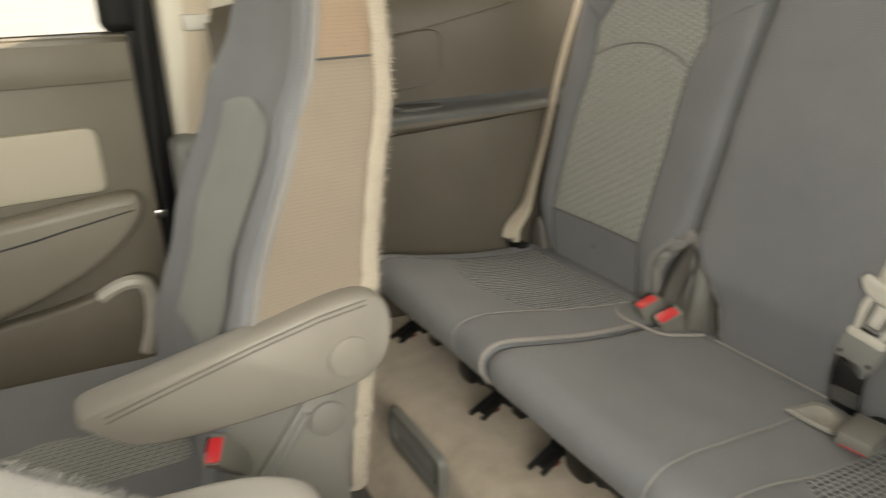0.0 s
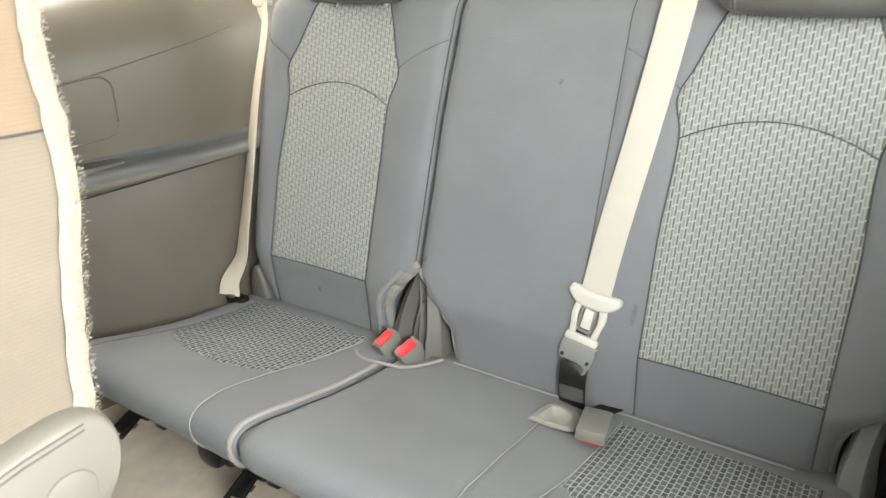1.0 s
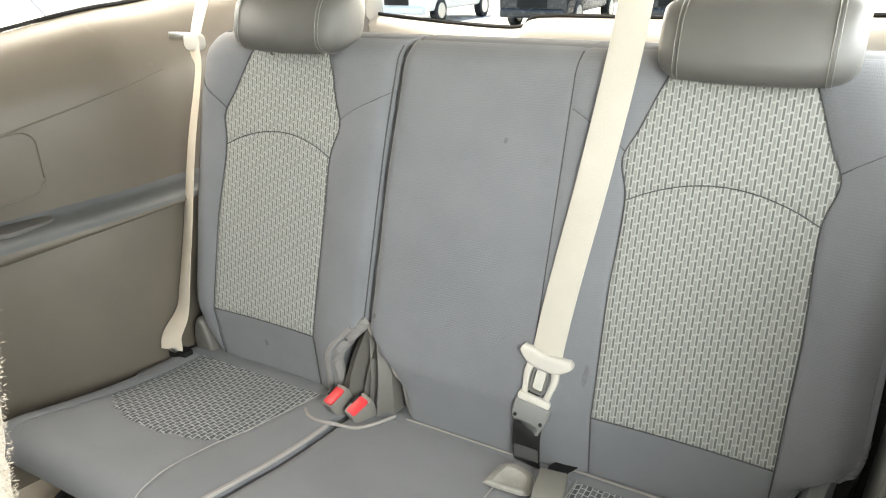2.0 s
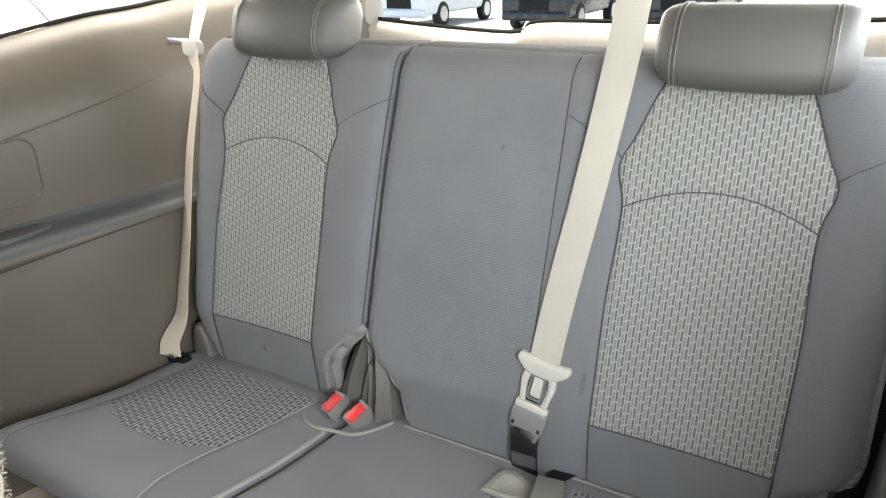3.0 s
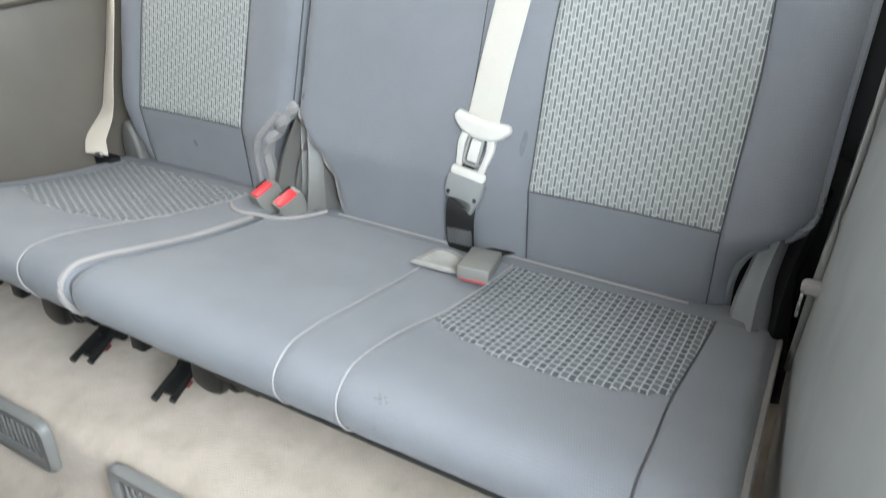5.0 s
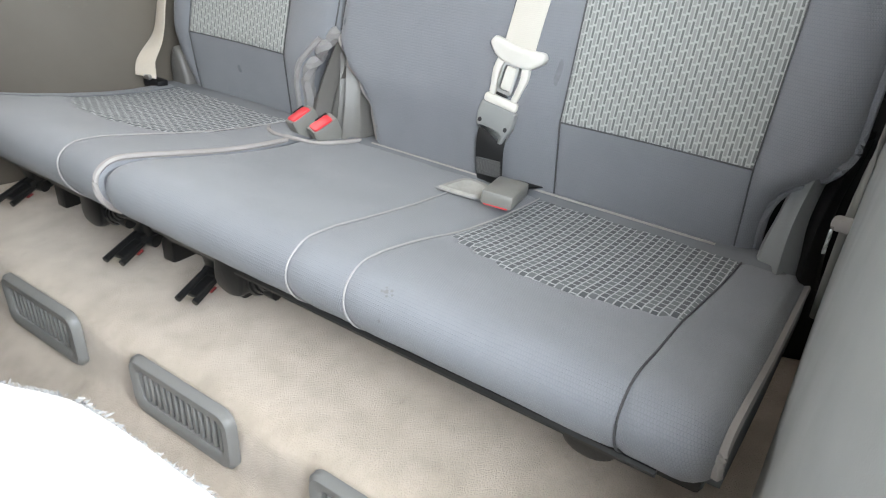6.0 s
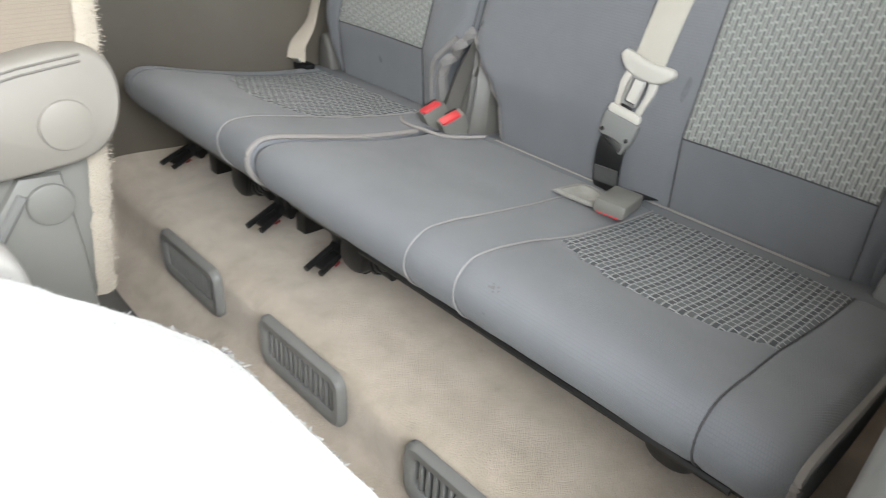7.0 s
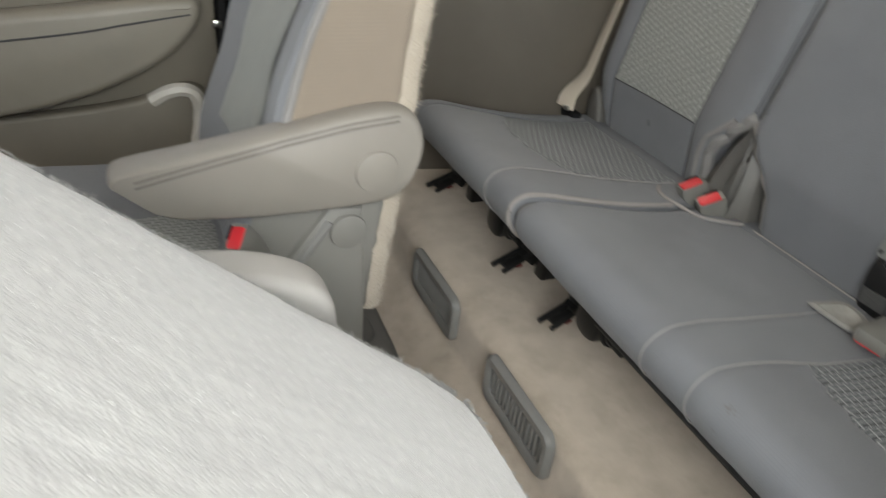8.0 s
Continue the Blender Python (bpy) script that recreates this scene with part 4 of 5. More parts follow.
def stowed_buckle():
    """Buckle lying in the open pocket of the cushion."""
    b = thing("stowed_buckle", "grey plastic belt buckle lying in the cushion pocket", "buckle", "belt buckles")
    part("housing", block(-0.0225, 0.0225, -0.037, 0.037, -0.009, 0.011, 0.004, m=Matrix.Translation((0.236, -0.080, 0.325)) @ pose(0, 0, 0, -5, 3, 11)), M_BUCKLE, b)
    part("release_button", block(-0.0170, 0.0170, -0.0374, -0.036, -0.0084, -0.0070, 0.0004, m=Matrix.Translation((0.236, -0.080, 0.325)) @ pose(0, 0, 0, -5, 3, 11)), M_RED, b, "red release button")
    part("webbing", strap([(0.230, -0.05, 0.318), (0.228, -0.02, 0.316), (0.236, 0.010, 0.309)], (1, -0.2, 0), 0.032, 0.002), M_BLACKP, b)
    p = thing("cushion_pocket", "pale lined pocket opening in the seat cushion", "pocket")
    rim = [(0.134, -0.096), (0.137, -0.066), (0.142, -0.040), (0.158, -0.030), (0.182, -0.036), (0.20, -0.05), (0.206, -0.088), (0.172, -0.096)]
    z = lambda y: 0.299 + 0.07 * -y
    path = smooth_path([(x, y, z(y) + 0.0045) for x, y in rim + rim[:1]], 5)
    bm = bmesh.new()
    c = Vector((0.172, -0.075, z(-0.075) + 0.0035))
    rows = [path, [q.lerp(c, 0.15) + Vector((0, 0, 0.004)) for q in path], [q.lerp(c, 0.32) + Vector((0, 0, 0.0045)) for q in path], [q.lerp(c, 0.5) + Vector((0, 0.002, -0.001)) for q in path], [q.lerp(c, 0.8) + Vector((0, 0.004, -0.002)) for q in path], [c + Vector((0, 0.004, -0.002)) + (q - c) * 0.02 for q in path]]
    grid(bm, [[tuple(q) for q in r] for r in rows])
    bmesh.ops.recalc_face_normals(bm, faces=bm.faces)
    part("lining", bm, M_LINING, p)
    part("rim", tube(path, 0.0016, 6), M_FOLD, p)


stowed_buckle()


def far_belt():
    b = thing("far_seat_belt", "tan webbing belt hanging beside the far third-row seat", "seat belt", "seat belts")
    pts = smooth_path([(-0.70, 0.36, 1.2), (-0.645, 0.20, 1.0), (-0.622, 0.140, 0.915), (-0.600, 0.118, 0.862), (-0.600, 0.074, 0.722), (-0.600, 0.034, 0.562), (-0.596, 0.002, 0.457), (-0.594, -0.018, 0.395), (-0.604, -0.044, 0.350), (-0.606, -0.050, 0.318)], 6)
    n = len(pts)
    sides = []
    for i in range(n):
        t = i / (n - 1)
        a = curve([(0, 0.0), (0.24, 0.35), (0.32, 0.5), (0.45, 0.42), (0.6, 0.34), (0.75, 0.22), (0.86, -0.15), (0.94, -0.35), (1.0, -0.4)])(t)
        sides.append((math.cos(a), -math.sin(a), 0.1))
    part("webbing", strap(pts, sides, 0.046, 0.0018), M_WEBC, b)
    part("anchor_bolt", outline_slab(round_rect(-0.603, 0.318, 0.02, 0.010, 0.004), 1, -0.052, -0.044, 0.002), M_STEEL, b)
    part("anchor_cover", block(-0.628, -0.578, -0.044, -0.02, 0.292, 0.312, 0.004), M_BLACKP, b)
    part("guide", outline_slab(round_rect(-0.620, 0.915, 0.046, 0.032, 0.012), 1, 0.128, 0.146, 0.004), M_CREAM, b, "cream plastic belt guide")
    part("tongue", block(-0.69, -0.632, 0.134, 0.140, 0.918, 0.932, 0.002, m=None), M_STEEL, b)


far_belt()


def near_belt():
    b = thing("near_seat_belt", "grey cord and clip hanging between seat and trim", "seat belt", "seat belts")
    part("webbing", tube(smooth_path([(0.672, 0.24, 1.1), (0.650, 0.08, 0.80), (0.641, -0.02, 0.56), (0.634, -0.05, 0.43), (0.632, -0.03, 0.33), (0.632, 0.0, 0.25)], 6), 0.0045, 8, flat=0.6), M_BUCKLE, b)
    part("clip", outline_slab(round_rect(0.632, 0.40, 0.026, 0.015, 0.007), 1, -0.070, -0.054, 0.003), M_PIPING, b)
    part("tongue", block(0.620, 0.6235, -0.078, -0.068, 0.368, 0.398, 0.001, m=pose(0, 0, 0, 0, 0, 0)), M_STEEL, b)


near_belt()


def latch(x, seat):
    """Black floor latch under the cushion: forked release lever and its bracket."""
    m = pose(x, -0.382, 0.176, 14, 0, 10)
    lt = part("floor_latch", block(-0.012, 0.012, 0.05, 0.16, -0.004, 0.010, 0.003, m=m), M_BLACK, seat, "black metal floor latch")
    part("prong", tube([m @ Vector(p) for p in ((-0.0095, -0.004, 0.004), (-0.009, 0.03, 0.005), (-0.006, 0.09, 0.008))], 0.0052, 8), M_BLACK, lt)
    part("prong", tube([m @ Vector(p) for p in ((0.0085, 0.006, -0.006), (0.008, 0.03, -0.005), (0.004, 0.09, -0.002))], 0.0052, 8), M_BLACK, lt)
    part("web", block(-0.011, 0.010, 0.012, 0.08, -0.004, 0.003, 0.001, m=m), M_BLACK, lt)
    part("tab", block(0.006, 0.013, 0.034, 0.046, -0.0122, -0.0095, 0.001, m=m), M_REDTAB, lt, "small red tab")
    part("bracket", block(-0.017, 0.017, 0.06, 0.17, -0.020, 0.05, 0.008, 3, m=m), M_BLACK, lt)
    part("roller", tube([m @ Vector((-0.02, 0.066, -0.006)), m @ Vector((0.022, 0.066, -0.006))], 0.010, 10), M_BLACK, lt)
    part("post", block(x - 0.035, x - 0.005, -0.28, -0.22, FLOOR3 - 0.004, 0.25, 0.004), M_BLACK, lt)


def support_leg(x, seat, drop=0.0):
    """Hinged cast foot close under the cushion's front rim."""
    lg = part("hinge_bracket", outline_slab([(p.x, p.y) for p in smooth_path([(x - 0.022, 0.272, 0), (x - 0.026, 0.225 + drop, 0), (x - 0.012, 0.211 + drop, 0), (x + 0.012, 0.210 + drop, 0), (x + 0.03, 0.223 + drop, 0), (x + 0.034, 0.272, 0)], 4)], 1, -0.368, -0.32, 0.006), M_BLACK, seat, "black cast hinge bracket")
    part("pivot", tube([(x + 0.02, -0.35, 0.232 + drop), (x + 0.075, -0.35, 0.232 + drop)], 0.009, 10), M_BLACK, lg)
    for k in range(5):
        part("bellows_ring", tube([(x + 0.040 + 0.008 * k, -0.352, 0.234 + drop + 0.005 * k), (x + 0.045 + 0.008 * k, -0.352, 0.237 + drop + 0.005 * k)], 0.0155 - 0.0013 * k, 12), M_BLACK, lg)
    part("bar", tube([(x - 0.16, -0.33, 0.232 + drop), (x + 0.0, -0.33, 0.232 + drop)], 0.013, 8), M_BLACK, lg)


for lx, ls in ((-0.557, FAR_SEAT), (-0.242, FAR_SEAT), (-0.074, BENCH)):
    latch(lx, ls)
for lx, ls in ((-0.305, FAR_SEAT), (0.0, BENCH)):
    support_leg(lx, ls)
support_leg(0.50, BENCH, 0.022)
part("rod", tube([(0.05, -0.388, 0.274), (0.30, -0.388, 0.273), (0.57, -0.388, 0.274)], 0.005, 8), M_BLACK, BENCH, "thin black rod")


# ---- second row: the far seat ----
def second_row_far():
    s = thing("second_row_seat", "grey cloth second-row seat with beige sides, upright beside the far door", "car seat", "second row seats")
    # backrest: side outline in y, z (leans back towards the third row)
    rear = curve([(0.20, -0.655), (0.545, -0.618), (0.87, -0.562), (1.1, -0.52)])
    front = curve([(0.20, -0.85), (0.36, -0.822), (0.529, -0.766), (0.73, -0.690), (0.83, -0.645), (0.95, -0.615), (1.1, -0.60)])
    wid = curve([(0.2, 0.23), (0.5, 0.235), (0.75, 0.215), (0.9, 0.165), (1.0, 0.14), (1.1, 0.12)])
    cx = -0.368
    zs = [lerp(0.22, 1.08, k / 40) for k in range(41)]
    rings = []
    for z in zs:
        f, r, w = front(z), rear(z), wid(z)
        rr = 0.02
        rings.append([Vector(p) for p in ((cx - w, f + 0.03, z), (cx - w * 0.8, f - 0.012, z), (cx - w * 0.5, f + 0.006, z), (cx, f + 0.014, z), (cx + w * 0.5, f + 0.006, z), (cx + w * 0.86, f - 0.022, z), (cx + w * 0.97, f - 0.016, z), (cx + w, f - 0.004, z), (cx + w, r - 0.02, z), (cx + w - 0.012, r - 0.003, z), (cx, r, z), (cx - w + 0.01, r, z), (cx - w, r - 0.02, z))])
    back = part("backrest", loft(rings), M_CLOTH, s)
    def surf(u, z):
        w = wid(z)
        return (cx + w + 0.0035, lerp(front(z) - 0.004, rear(z) - 0.006, u), z)
    part("side_panel", patch(surf, lambda a, b: (a, lerp(0.415, 0.815, b)), 12, 30), M_TANCLOTH, back, "beige cloth side panel")
    part("side_panel", patch(surf, lambda a, b: (a, lerp(0.815, 1.05, b)), 12, 16), M_BROWNCLOTH, back, "brown-beige cloth side panel")
    part("side_panel", patch(surf, lambda a, b: (a, lerp(0.23, 0.415, b)), 12, 16), M_SEATBASE, back, "warm grey lower side panel")
    part("seam", tube([surf(a, 0.815) for a in (0.02, 0.3, 0.6, 0.98)], 0.0014, 6), M_THREAD, back)
    part("seam", tube(smooth_path([(cx - 0.09, front(0.70) + 0.004, 0.70), (cx - 0.05, front(0.725) + 0.009, 0.728), (cx, front(0.735) + 0.0115, 0.738), (cx + 0.05, front(0.725) + 0.0085, 0.728), (cx + 0.09, front(0.70) + 0.004, 0.70)], 5), 0.0009, 6), M_SHELL, back)
    part("piping", tube(smooth_path([(cx + wid(z) + 0.001, front(z) - 0.005, z) for z in (0.42, 0.5, 0.6, 0.7, 0.8, 0.9, 1.0, 1.06)], 4), 0.0055, 8), M_FOLD, back)
    part("headrest_slot", block(cx - 0.05, cx + 0.10, front(0.925) - 0.004, front(0.925) + 0.02, 0.918, 0.930, 0.004), M_BLACKP, back, "dark slot under the headrest")
    isurf = lambda u, z: (cx + u, front(z) - 0.0045 + 0.011 * (1 - (u / 0.14) ** 2), z)
    part("insert", patch(isurf, lambda a, b: (lerp(-0.11, 0.105, a), lerp(0.40, 0.725 + 0.02 * math.sin(math.pi * a), b)), 16, 24), M_FRONTCLOTH, back, "pale grey cloth insert")
    # fleece cover on the rear of the backrest, with a ragged rim
    bm = bmesh.new()
    rows = []
    for z in [lerp(0.225, 1.08, k / 60) for k in range(61)]:
        w, r = wid(z), rear(z)
        n = lambda a: 0.004 * noise.noise((a * 60, z * 60, 3))
        rows.append([(cx + w + 0.006 + n(1), r - 0.012 + n(0), z), (cx + w + 0.008 + n(2), r + 0.000 + n(5), z), (cx + w + 0.003, r + 0.012 + n(7), z), (cx + w - 0.02, r + 0.016 + n(8), z), (cx, r + 0.015, z), (cx - w, r + 0.014, z)])
    grid(bm, rows)
    bmesh.ops.recalc_face_normals(bm, faces=bm.faces)
    fl = part("fleece_cover", bm, M_FLEECE2, s, "cream fleece cover on the rear of the backrest")
    tufts = bmesh.new()
    rnd = random.Random(4)
    for _ in range(5000):
        z = rnd.uniform(0.225, 1.07)
        c = Vector((cx + wid(z) + rnd.uniform(-0.004, 0.012), rear(z) + rnd.uniform(-0.004, 0.014), z))
        blade(tufts, c, Vector((rnd.uniform(0.1, 1), rnd.uniform(0.2, 1.2), rnd.uniform(-0.7, 0.5))), rnd.uniform(0.0015, 0.0042), rnd)
    part("fleece_rim", tufts, M_FLEECE2, fl, kind="stuff")
    # cushion
    rings = []
    for k in range(17):
        t = k / 16
        y = lerp(-0.80, -1.36, t)
        z = 0.238 + 0.03 * t + (-0.03 * max(0, (t - 0.9) / 0.1) ** 2)
        w = 0.25
        rings.append([Vector((cx + sx * w, y, z + dz)) for sx, dz in ((-1, -0.11), (-1.0, 0.0), (-0.93, 0.022), (-0.7, 0.024), (-0.45, 0.006), (0, 0.0), (0.45, 0.006), (0.7, 0.022), (0.93, 0.018), (1, -0.005), (1, -0.11))])
    part("cushion", loft(rings), M_CLOTH, s)
    csurf = lambda x, y: (x, y, 0.2415 + 0.03 * (-0.80 - y) / 0.56)
    part("insert", patch(csurf, lambda a, b: (lerp(cx - 0.11, cx + 0.11, a), lerp(-0.84, -1.15, b)), 12, 12, dip=0.002), M_DASH, s, "dashed cloth insert")
    # base
    base = part("base", outline_slab([(-0.68, 0.03), (-0.665, 0.10), (-0.668, 0.30), (-0.675, 0.40), (-0.72, 0.405), (-0.80, 0.30), (-0.86, 0.20), (-1.3, 0.16), (-1.3, 0.05)], 0, cx + 0.17, cx + 0.246, 0.008), M_SEATBASE, s, "grey plastic hinge and base cover")
    part("hinge_cap", outline_slab(round_rect(-0.695, 0.368, 0.05, 0.05, 0.0245), 0, cx + 0.244, cx + 0.252, 0.003), M_SEATBASE, base)
    part("rib", tube([(cx + 0.247, -0.72, 0.385), (cx + 0.247, -0.76, 0.33), (cx + 0.247, -0.80, 0.27), (cx + 0.247, -0.85, 0.21)], 0.006, 8), M_VENT, base)
    part("base", outline_slab([(-0.66, 0.02), (-0.64, 0.20), (-1.3, 0.20), (-1.3, 0.02)], 0, cx - 0.22, cx + 0.16, 0.01), M_BLACKP, s)
    foot = [(p.x, p.y) for p in smooth_path([(-0.50, 0.0, 0), (-0.49, 0.10, 0), (-0.465, 0.135, 0), (-0.43, 0.12, 0), (-0.40, 0.065, 0), (-0.33, 0.052, 0), (-0.24, 0.045, 0), (-0.20, 0.028, 0), (-0.19, 0.0, 0)], 4)]
    cover = part("foot_cover", outline_slab(foot, 1, -0.70, -0.565, 0.014, 3), M_VINYL, s, "dark grey rail end cover")
    part("foot_cap", outline_slab(round_rect(-0.30, -0.63, 0.09, 0.075, 0.03), 2, 0.040, 0.056, 0.006, 3), M_VINYL, cover)
    # armrest
    yz = smooth_path([(-0.962, 0.462, 0), (-0.972, 0.474, 0), (-0.955, 0.486, 0), (-0.88, 0.500, 0), (-0.78, 0.521, 0), (-0.70, 0.537, 0), (-0.645, 0.541, 0), (-0.614, 0.528, 0), (-0.602, 0.495, 0), (-0.610, 0.452, 0), (-0.635, 0.422, 0), (-0.68, 0.412, 0), (-0.79, 0.411, 0), (-0.89, 0.418, 0), (-0.94, 0.436, 0)], 4)[:-1]
    mid = lambda y: curve([(-0.972, 0.472), (-0.94, 0.468), (-0.80, 0.466), (-0.66, 0.477), (-0.60, 0.48)])(y)
    rings = []
    for x, k in ((-0.156, 0.80), (-0.152, 0.90), (-0.144, 0.97), (-0.134, 1.0), (-0.118, 1.0), (-0.109, 0.975), (-0.103, 0.93), (-0.100, 0.86)):
        ring = []
        for p in yz:
            c = Vector((max(-0.945, min(-0.645, p.x)), mid(p.x), 0))
            q = c + (p - c) * k
            ring.append(Vector((x, q.x, q.y)))
        rings.append(ring)
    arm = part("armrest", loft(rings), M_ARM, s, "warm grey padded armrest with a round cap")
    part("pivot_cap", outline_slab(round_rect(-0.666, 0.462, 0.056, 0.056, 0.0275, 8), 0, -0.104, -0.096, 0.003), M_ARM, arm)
    for dz in (0.0, 0.007):
        part("stitching", tube([(-0.0992, y, z - 0.034 - dz) for y, z in ((-0.945, 0.510), (-0.88, 0.525), (-0.78, 0.547), (-0.70, 0.562), (-0.64, 0.568))], 0.0013, 6), M_ARMSEAM, arm)
    return s


def blade(bm, c, d, length, rnd):
    """One tuft of pile: a thin bent blade."""
    d = d.normalized()
    s = d.cross(Vector((rnd.uniform(-1, 1), rnd.uniform(-1, 1), rnd.uniform(-1, 1)))).normalized() * length * 0.16
    bend = Vector((rnd.uniform(-1, 1), rnd.uniform(-1, 1), rnd.uniform(-1, 1))) * length * 0.35
    a, b = bm.verts.new(c - s), bm.verts.new(c + s)
    m1, m2 = bm.verts.new(c + d * length * 0.6 - s * 0.8), bm.verts.new(c + d * length * 0.6 + s * 0.8)
    t = bm.verts.new(c + d * length + bend)
    bm.faces.new((a, b, m2, m1))
    bm.faces.new((m1, m2, t))


second_row_far()
b2 = buckle(pose(-0.120, -0.826, 0.364, 38, -10, 50), "grey belt buckle with a red button beside the far seat")


# ---- second row: the near seat, tipped forward ----
def second_row_near():
    s = thing("tipped_seat", "second-row seat tipped forward, backrest covered with white fleece", "car seat", "second row seats")
    p0, p1 = Vector((0, -0.650, 0.331)), Vector((0, -1.20, 0.808))
    d = (p1 - p0).normalized()
    nrm = Vector((0, -d.z, d.y))
    nrm = nrm if nrm.z > 0 else -nrm
    L = (p1 - p0).length
    x0, x1 = 0.168, 0.685

    def at(x, t, h=0.0):
        # bottom corners are rounded; the rear swells gently
        edge = min(x - x0, x1 - x)
        swell = 0.028 * (1 - math.exp(-max(0, edge) / 0.05)) * (1 - math.exp(-max(0.0, t) / 0.05))
        return Vector((x, 0, 0)) + p0 + d * t + nrm * (swell - 0.004 + h)

    rings = []
    for k in range(21):
        t = L * k / 20
        rings.append([at(lerp(x0, x1, j / 16), t, -0.012) for j in range(17)] + [at(x1 - 0.01, t, -0.12), at(x0 + 0.01, t, -0.12)])
    part("backrest", loft(rings), M_CLOTH, s)
    def nap(x, t):
        """Clumped pile of the fleece."""
        return 0.0014 * noise.noise((x * 24, t * 24, 0)) + 0.0007 * noise.noise((x * 85, t * 85, 4)) + 0.0006 * noise.noise((x * 210, t * 210, 9))

    bm = bmesh.new()
    nx, ny = 190, 280
    rows, uvs = [], []
    for j in range(ny + 1):
        t = lerp(-0.012, L, j / ny)
        row = []
        for i in range(nx + 1):
            x = lerp(x0 - 0.006 + 0.007 * noise.noise((t * 30, 2, 5)) + 0.003 * noise.noise((t * 110, 7, 1)), x1 + 0.006, i / nx)
            # rounded inner lower corner
            tt = t + 0.006 * noise.noise((x * 30, 3, 3)) * max(0.0, 1 - t / 0.05) + max(0.0, 0.06 - (x - x0)) ** 2 * 5 * max(0.0, 1 - t / 0.1)
            h = nap(x, t)
            edge = min(x - x0, x1 - x, t + 0.012)
            h -= 0.016 * math.exp(-max(0.0, edge) / 0.012)
            row.append(at(x, tt, h))
        rows.append(row)
        uvs.append([(p.x, p.y) for p in row])
    grid(bm, rows, uvs)
    bmesh.ops.recalc_face_normals(bm, faces=bm.faces)
    fl = part("fleece_cover", bm, M_FLEECE, s, "thick white fleece cover")
    rnd = random.Random(7)
    tufts = bmesh.new()
    for _ in range(15000):
        x, t = rnd.uniform(x0, x1), rnd.uniform(-0.008, L * 0.98)
        c = at(x, t, nap(x, t) - 0.001)
        dv = nrm * rnd.uniform(0.2, 0.9) + Vector((rnd.uniform(-1, 1), rnd.uniform(-1, 1), rnd.uniform(-0.7, 0.7)))
        blade(tufts, c, dv, rnd.uniform(0.001, 0.0026), rnd)
    for _ in range(12000):
        if rnd.random() < 0.6:
            x, t, out = x0 - 0.004, rnd.uniform(0, L), Vector((-1, 0, 0))
        else:
            x, t, out = rnd.uniform(x0, x1), -0.01, -d
        c = at(x, t, rnd.uniform(-0.026, -0.004))
        blade(tufts, c, out + Vector((rnd.uniform(-0.7, 0.7), rnd.uniform(-0.7, 0.7), rnd.uniform(-0.7, 0.5))), rnd.uniform(0.003, 0.0085), rnd)
    part("fleece_nap", tufts, M_FLEECE, fl, kind="stuff")
    arm = outline_slab([(p.x, p.y) for p in smooth_path([(-0.775, 0.40, 0), (-0.785, 0.445, 0), (-0.83, 0.475, 0), (-0.90, 0.49, 0), (-1.05, 0.50, 0), (-1.08, 0.45, 0), (-1.0, 0.41, 0), (-0.85, 0.38, 0)], 5)[:-1]], 0, 0.065, 0.125, 0.014, 4)
    part("armrest", arm, M_ARMLIT, s, "warm grey padded armrest")
    part("cushion", block(0.15, 0.63, -1.40, -0.86, 0.16, 0.30, 0.04, 4), M_CLOTH, s)
    part("base", block(0.17, 0.61, -1.35, -0.80, 0.0, 0.16, 0.01), M_BLACKP, s)


second_row_near()


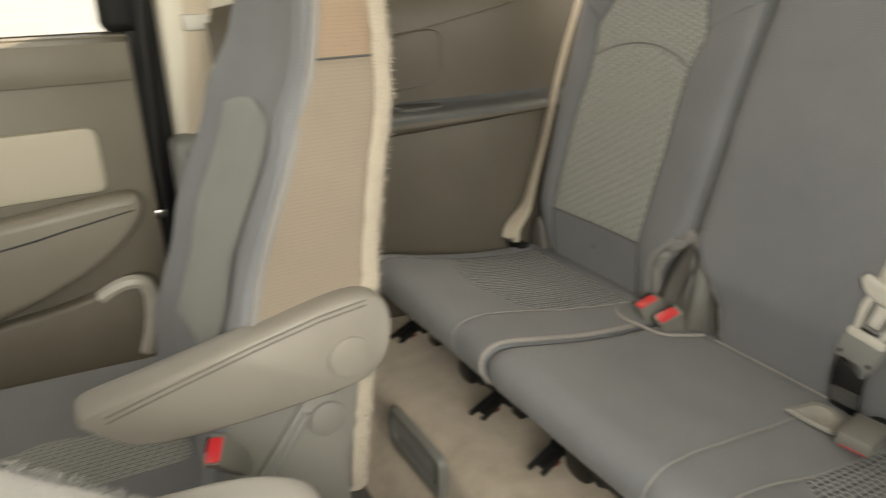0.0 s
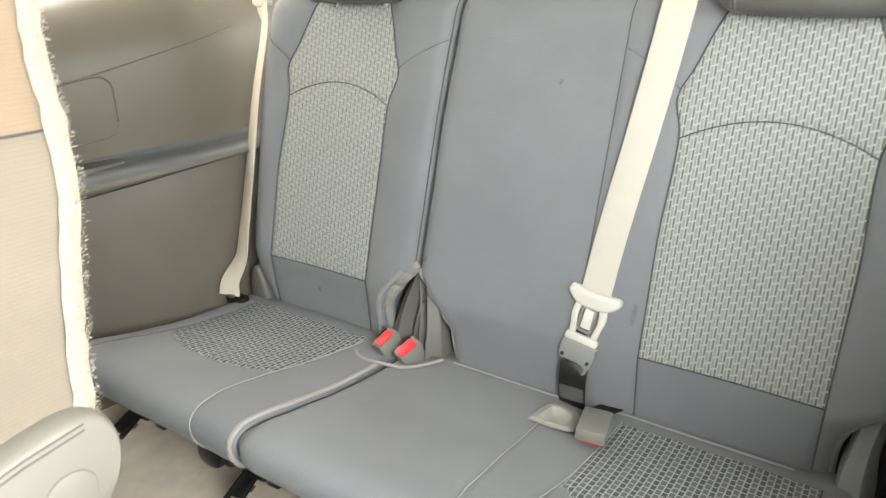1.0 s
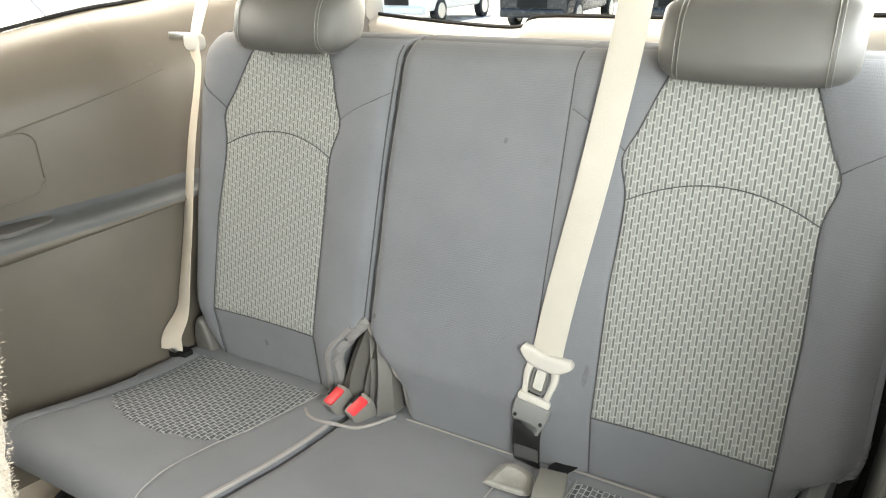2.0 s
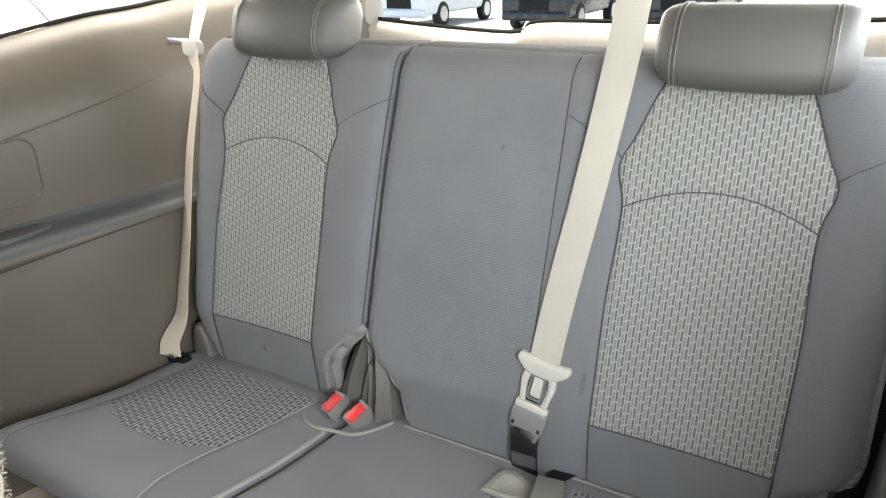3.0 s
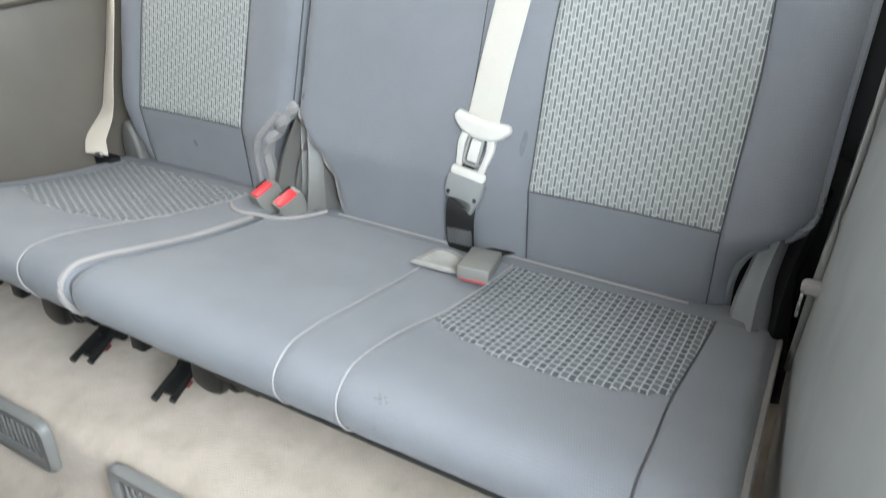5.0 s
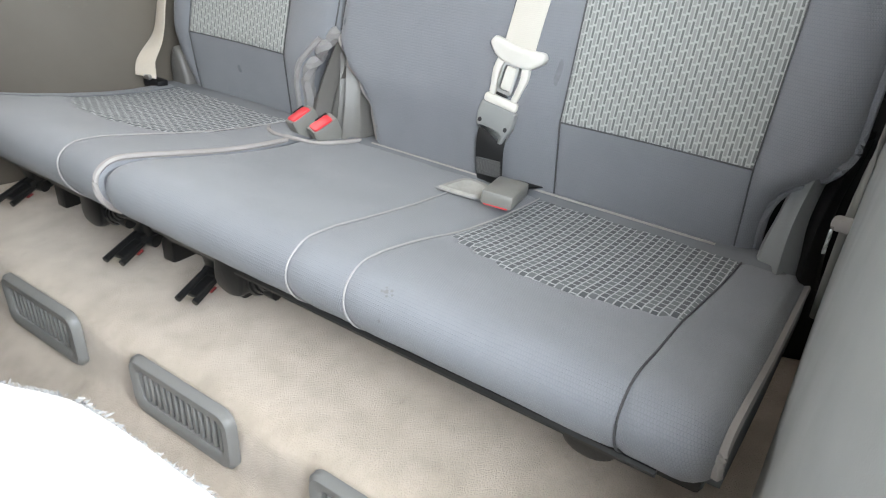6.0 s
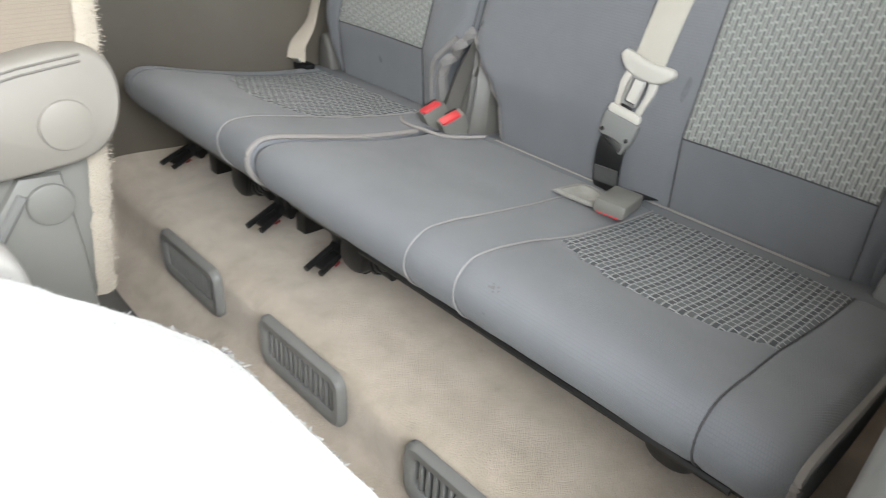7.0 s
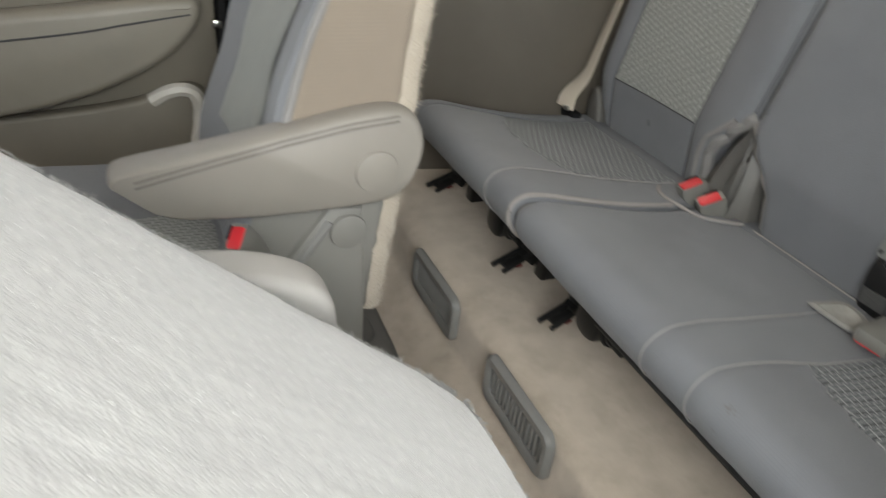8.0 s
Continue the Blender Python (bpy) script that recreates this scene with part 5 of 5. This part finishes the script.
# ---- far door ----
def far_door():
    dr = thing("far_door", "closed grey-beige rear door with armrest, cream pad and map pocket", "car door", kind="structure")
    part("inner_panel", block(-0.955, -0.895, -1.62, -0.755, 0.05, 0.80, 0.012), M_DOOR, dr)
    part("window_ledge", outline_slab([(-0.955, 0.72), (-0.875, 0.715), (-0.868, 0.74), (-0.88, 0.785), (-0.91, 0.80), (-0.955, 0.80)], 1, -1.62, -0.76, 0.006), M_DOOR, dr)
    part("cream_pad", outline_slab(round_rect(-1.12, 0.566, 0.55, 0.13, 0.02), 0, -0.90, -0.882, 0.006), M_CREAMPAD, dr, "cream padded door insert")
    arm = smooth_path([(-1.5, 0.44, 0), (-1.05, 0.478, 0), (-0.90, 0.493, 0), (-0.815, 0.499, 0), (-0.792, 0.488, 0), (-0.79, 0.462, 0), (-0.81, 0.428, 0), (-0.858, 0.383, 0), (-0.93, 0.342, 0), (-1.03, 0.303, 0), (-1.18, 0.272, 0), (-1.5, 0.24, 0)], 4)
    part("armrest", outline_slab([(p.x, p.y) for p in arm], 0, -0.90, -0.835, 0.020, 4), M_VINYLDOOR, dr, "grey padded door armrest")
    part("stitching", tube(smooth_path([(-0.834, -1.4, 0.40), (-0.834, -1.05, 0.432), (-0.834, -0.93, 0.450), (-0.836, -0.81, 0.468)], 5), 0.002, 6), M_THREAD, dr)
    pocket = smooth_path([(-1.5, 0.24, 0), (-1.0, 0.275, 0), (-0.85, 0.312, 0), (-0.81, 0.312, 0), (-0.79, 0.285, 0), (-0.80, 0.18, 0), (-0.86, 0.07, 0), (-1.5, 0.07, 0)], 4)
    part("map_pocket", outline_slab([(p.x, p.y) for p in pocket], 0, -0.90, -0.862, 0.010, 3), M_DOOR, dr)
    lip = smooth_path([(-0.866, -0.90, 0.285), (-0.858, -0.87, 0.304), (-0.856, -0.842, 0.310), (-0.856, -0.816, 0.300), (-0.858, -0.806, 0.265), (-0.858, -0.815, 0.20), (-0.858, -0.835, 0.14)], 5)
    # no sun reaches the rim; the cream colour stands in for sunlight on it
    part("pocket_lip", tube(lip, 0.015, 8), M_CREAM, dr, "pocket rim with sunlight painted on as cream")
    part("latch", block(-0.92, -0.875, -0.765, -0.745, 0.428, 0.446, 0.004), M_STEEL, dr, "bright steel door latch")
    part("seal", tube(smooth_path([(-0.90, -0.735, 0.10), (-0.90, -0.742, 0.45), (-0.89, -0.73, 0.78), (-0.88, -0.70, 1.2)], 6), 0.016, 8), M_BLACKP, dr, "black rubber door seal")
    # black block added to stop daylight leaking between door and pillar
    part("leak_filler", block(-0.958, -0.905, -0.762, -0.690, 0.03, 1.24, 0.004), M_BLACKP, dr, "black filler that blocks light between door and pillar")
    g = part("pane", block(-0.945, -0.940, -1.60, -0.76, 0.78, 1.26, 0), M_GLASS, dr)
    g.visible_shadow = False
    part("window_frame", block(-0.95, -0.89, -0.80, -0.72, 0.80, 1.25, 0.02, 3), M_BLACKP, dr, "black window frame")
    b = thing("door_side_belt", "tan webbing belt running down the pillar", "seat belt", "seat belts")
    part("webbing", strap(smooth_path([(-0.862, -0.61, 1.2), (-0.858, -0.63, 0.82), (-0.856, -0.655, 0.60), (-0.84, -0.67, 0.35)], 5), (0.1, 1, 0), 0.05, 0.002), M_WEBT, b)
    part("tongue", block(-0.868, -0.846, -0.66, -0.61, 0.80, 0.83, 0.004), M_CREAM, b, "cream belt tongue")
    lowc = thing("pillar_cover", "grey plastic lower pillar cover beside the far seat", "trim", kind="structure")
    part("cover", block(-0.89, -0.80, -0.72, -0.60, 0.0, 0.60, 0.02, 3), M_TRIMG, lowc)


far_door()


# ---- outside ----
bm = bmesh.new()
grid(bm, [[(-400, y, -0.45), (-60, y, -0.45), (0, y, -0.45), (60, y, -0.45), (400, y, -0.45)] for y in (-400, -60, 0, 60, 400)])
bmesh.ops.recalc_face_normals(bm, faces=bm.faces)
tagged(part("ground", bm, M_GROUND, smooth=False), "pale sunlit concrete car park", "ground", kind="structure")


def parked_car(x, y, turn, paint, label):
    c = thing("parked_car", label, "car", "parked cars", at=(x, y, -0.45))
    m = pose(x, y, -0.45, 0, 0, turn)
    def put(name, bm, mat, parent=c, lab=""):
        bm.transform(m)
        return part(name, bm, mat, parent, lab)
    low = smooth_path([(-2.25, 0.32, 0), (-2.3, 0.6, 0), (-2.2, 0.86, 0), (-1.3, 1.02, 0), (0.4, 1.08, 0), (1.9, 1.1, 0), (2.2, 0.95, 0), (2.25, 0.4, 0)], 4)
    body = put("body", outline_slab([(p.x, p.y) for p in low], 0, -0.9, 0.9, 0.10, 3), paint)
    roof = smooth_path([(-1.25, 1.0, 0), (-0.55, 1.48, 0), (0.3, 1.62, 0), (1.3, 1.58, 0), (1.95, 1.08, 0)], 5)
    put("cabin", outline_slab([(p.x, p.y) for p in roof], 0, -0.74, 0.74, 0.10, 3), M_CARBODY, c, "dark glass cabin")
    for sx in (-0.62, 0.62):
        put("headlight", block(sx - 0.22, sx + 0.22, -2.27, -2.15, 0.72, 0.84, 0.03, 2), M_LAMPGLASS)
    put("grille", block(-0.40, 0.40, -2.32, -2.2, 0.5, 0.78, 0.02, 2), M_BLACKP)
    put("bumper", block(-0.86, 0.86, -2.36, -2.1, 0.26, 0.48, 0.06, 3), paint)
    for sx in (-0.82, 0.82):
        for sy in (-1.4, 1.35):
            tyre = put("wheel", outline_slab(round_rect(sy, 0.33, 0.66, 0.66, 0.325, 6), 0, sx - 0.11, sx + 0.11, 0.03, 2), M_TYRE, c, "black tyre")
            put("rim", outline_slab(round_rect(sy, 0.33, 0.42, 0.42, 0.205, 6), 0, sx - 0.12, sx + 0.12, 0.01, 1), M_RIM, tyre)


parked_car(-6.5, 18.4, 0, M_CARBODY, "dark parked car facing the rear window")
parked_car(-3.3, 19.6, 0, M_CARBODY, "dark parked car farther off")
parked_car(-10.6, 18.6, 0, M_WHITECAR, "white parked car beyond the rear window")
parked_car(-6.8, 2.4, 90, M_WHITECAR, "white parked car beyond the far windows")
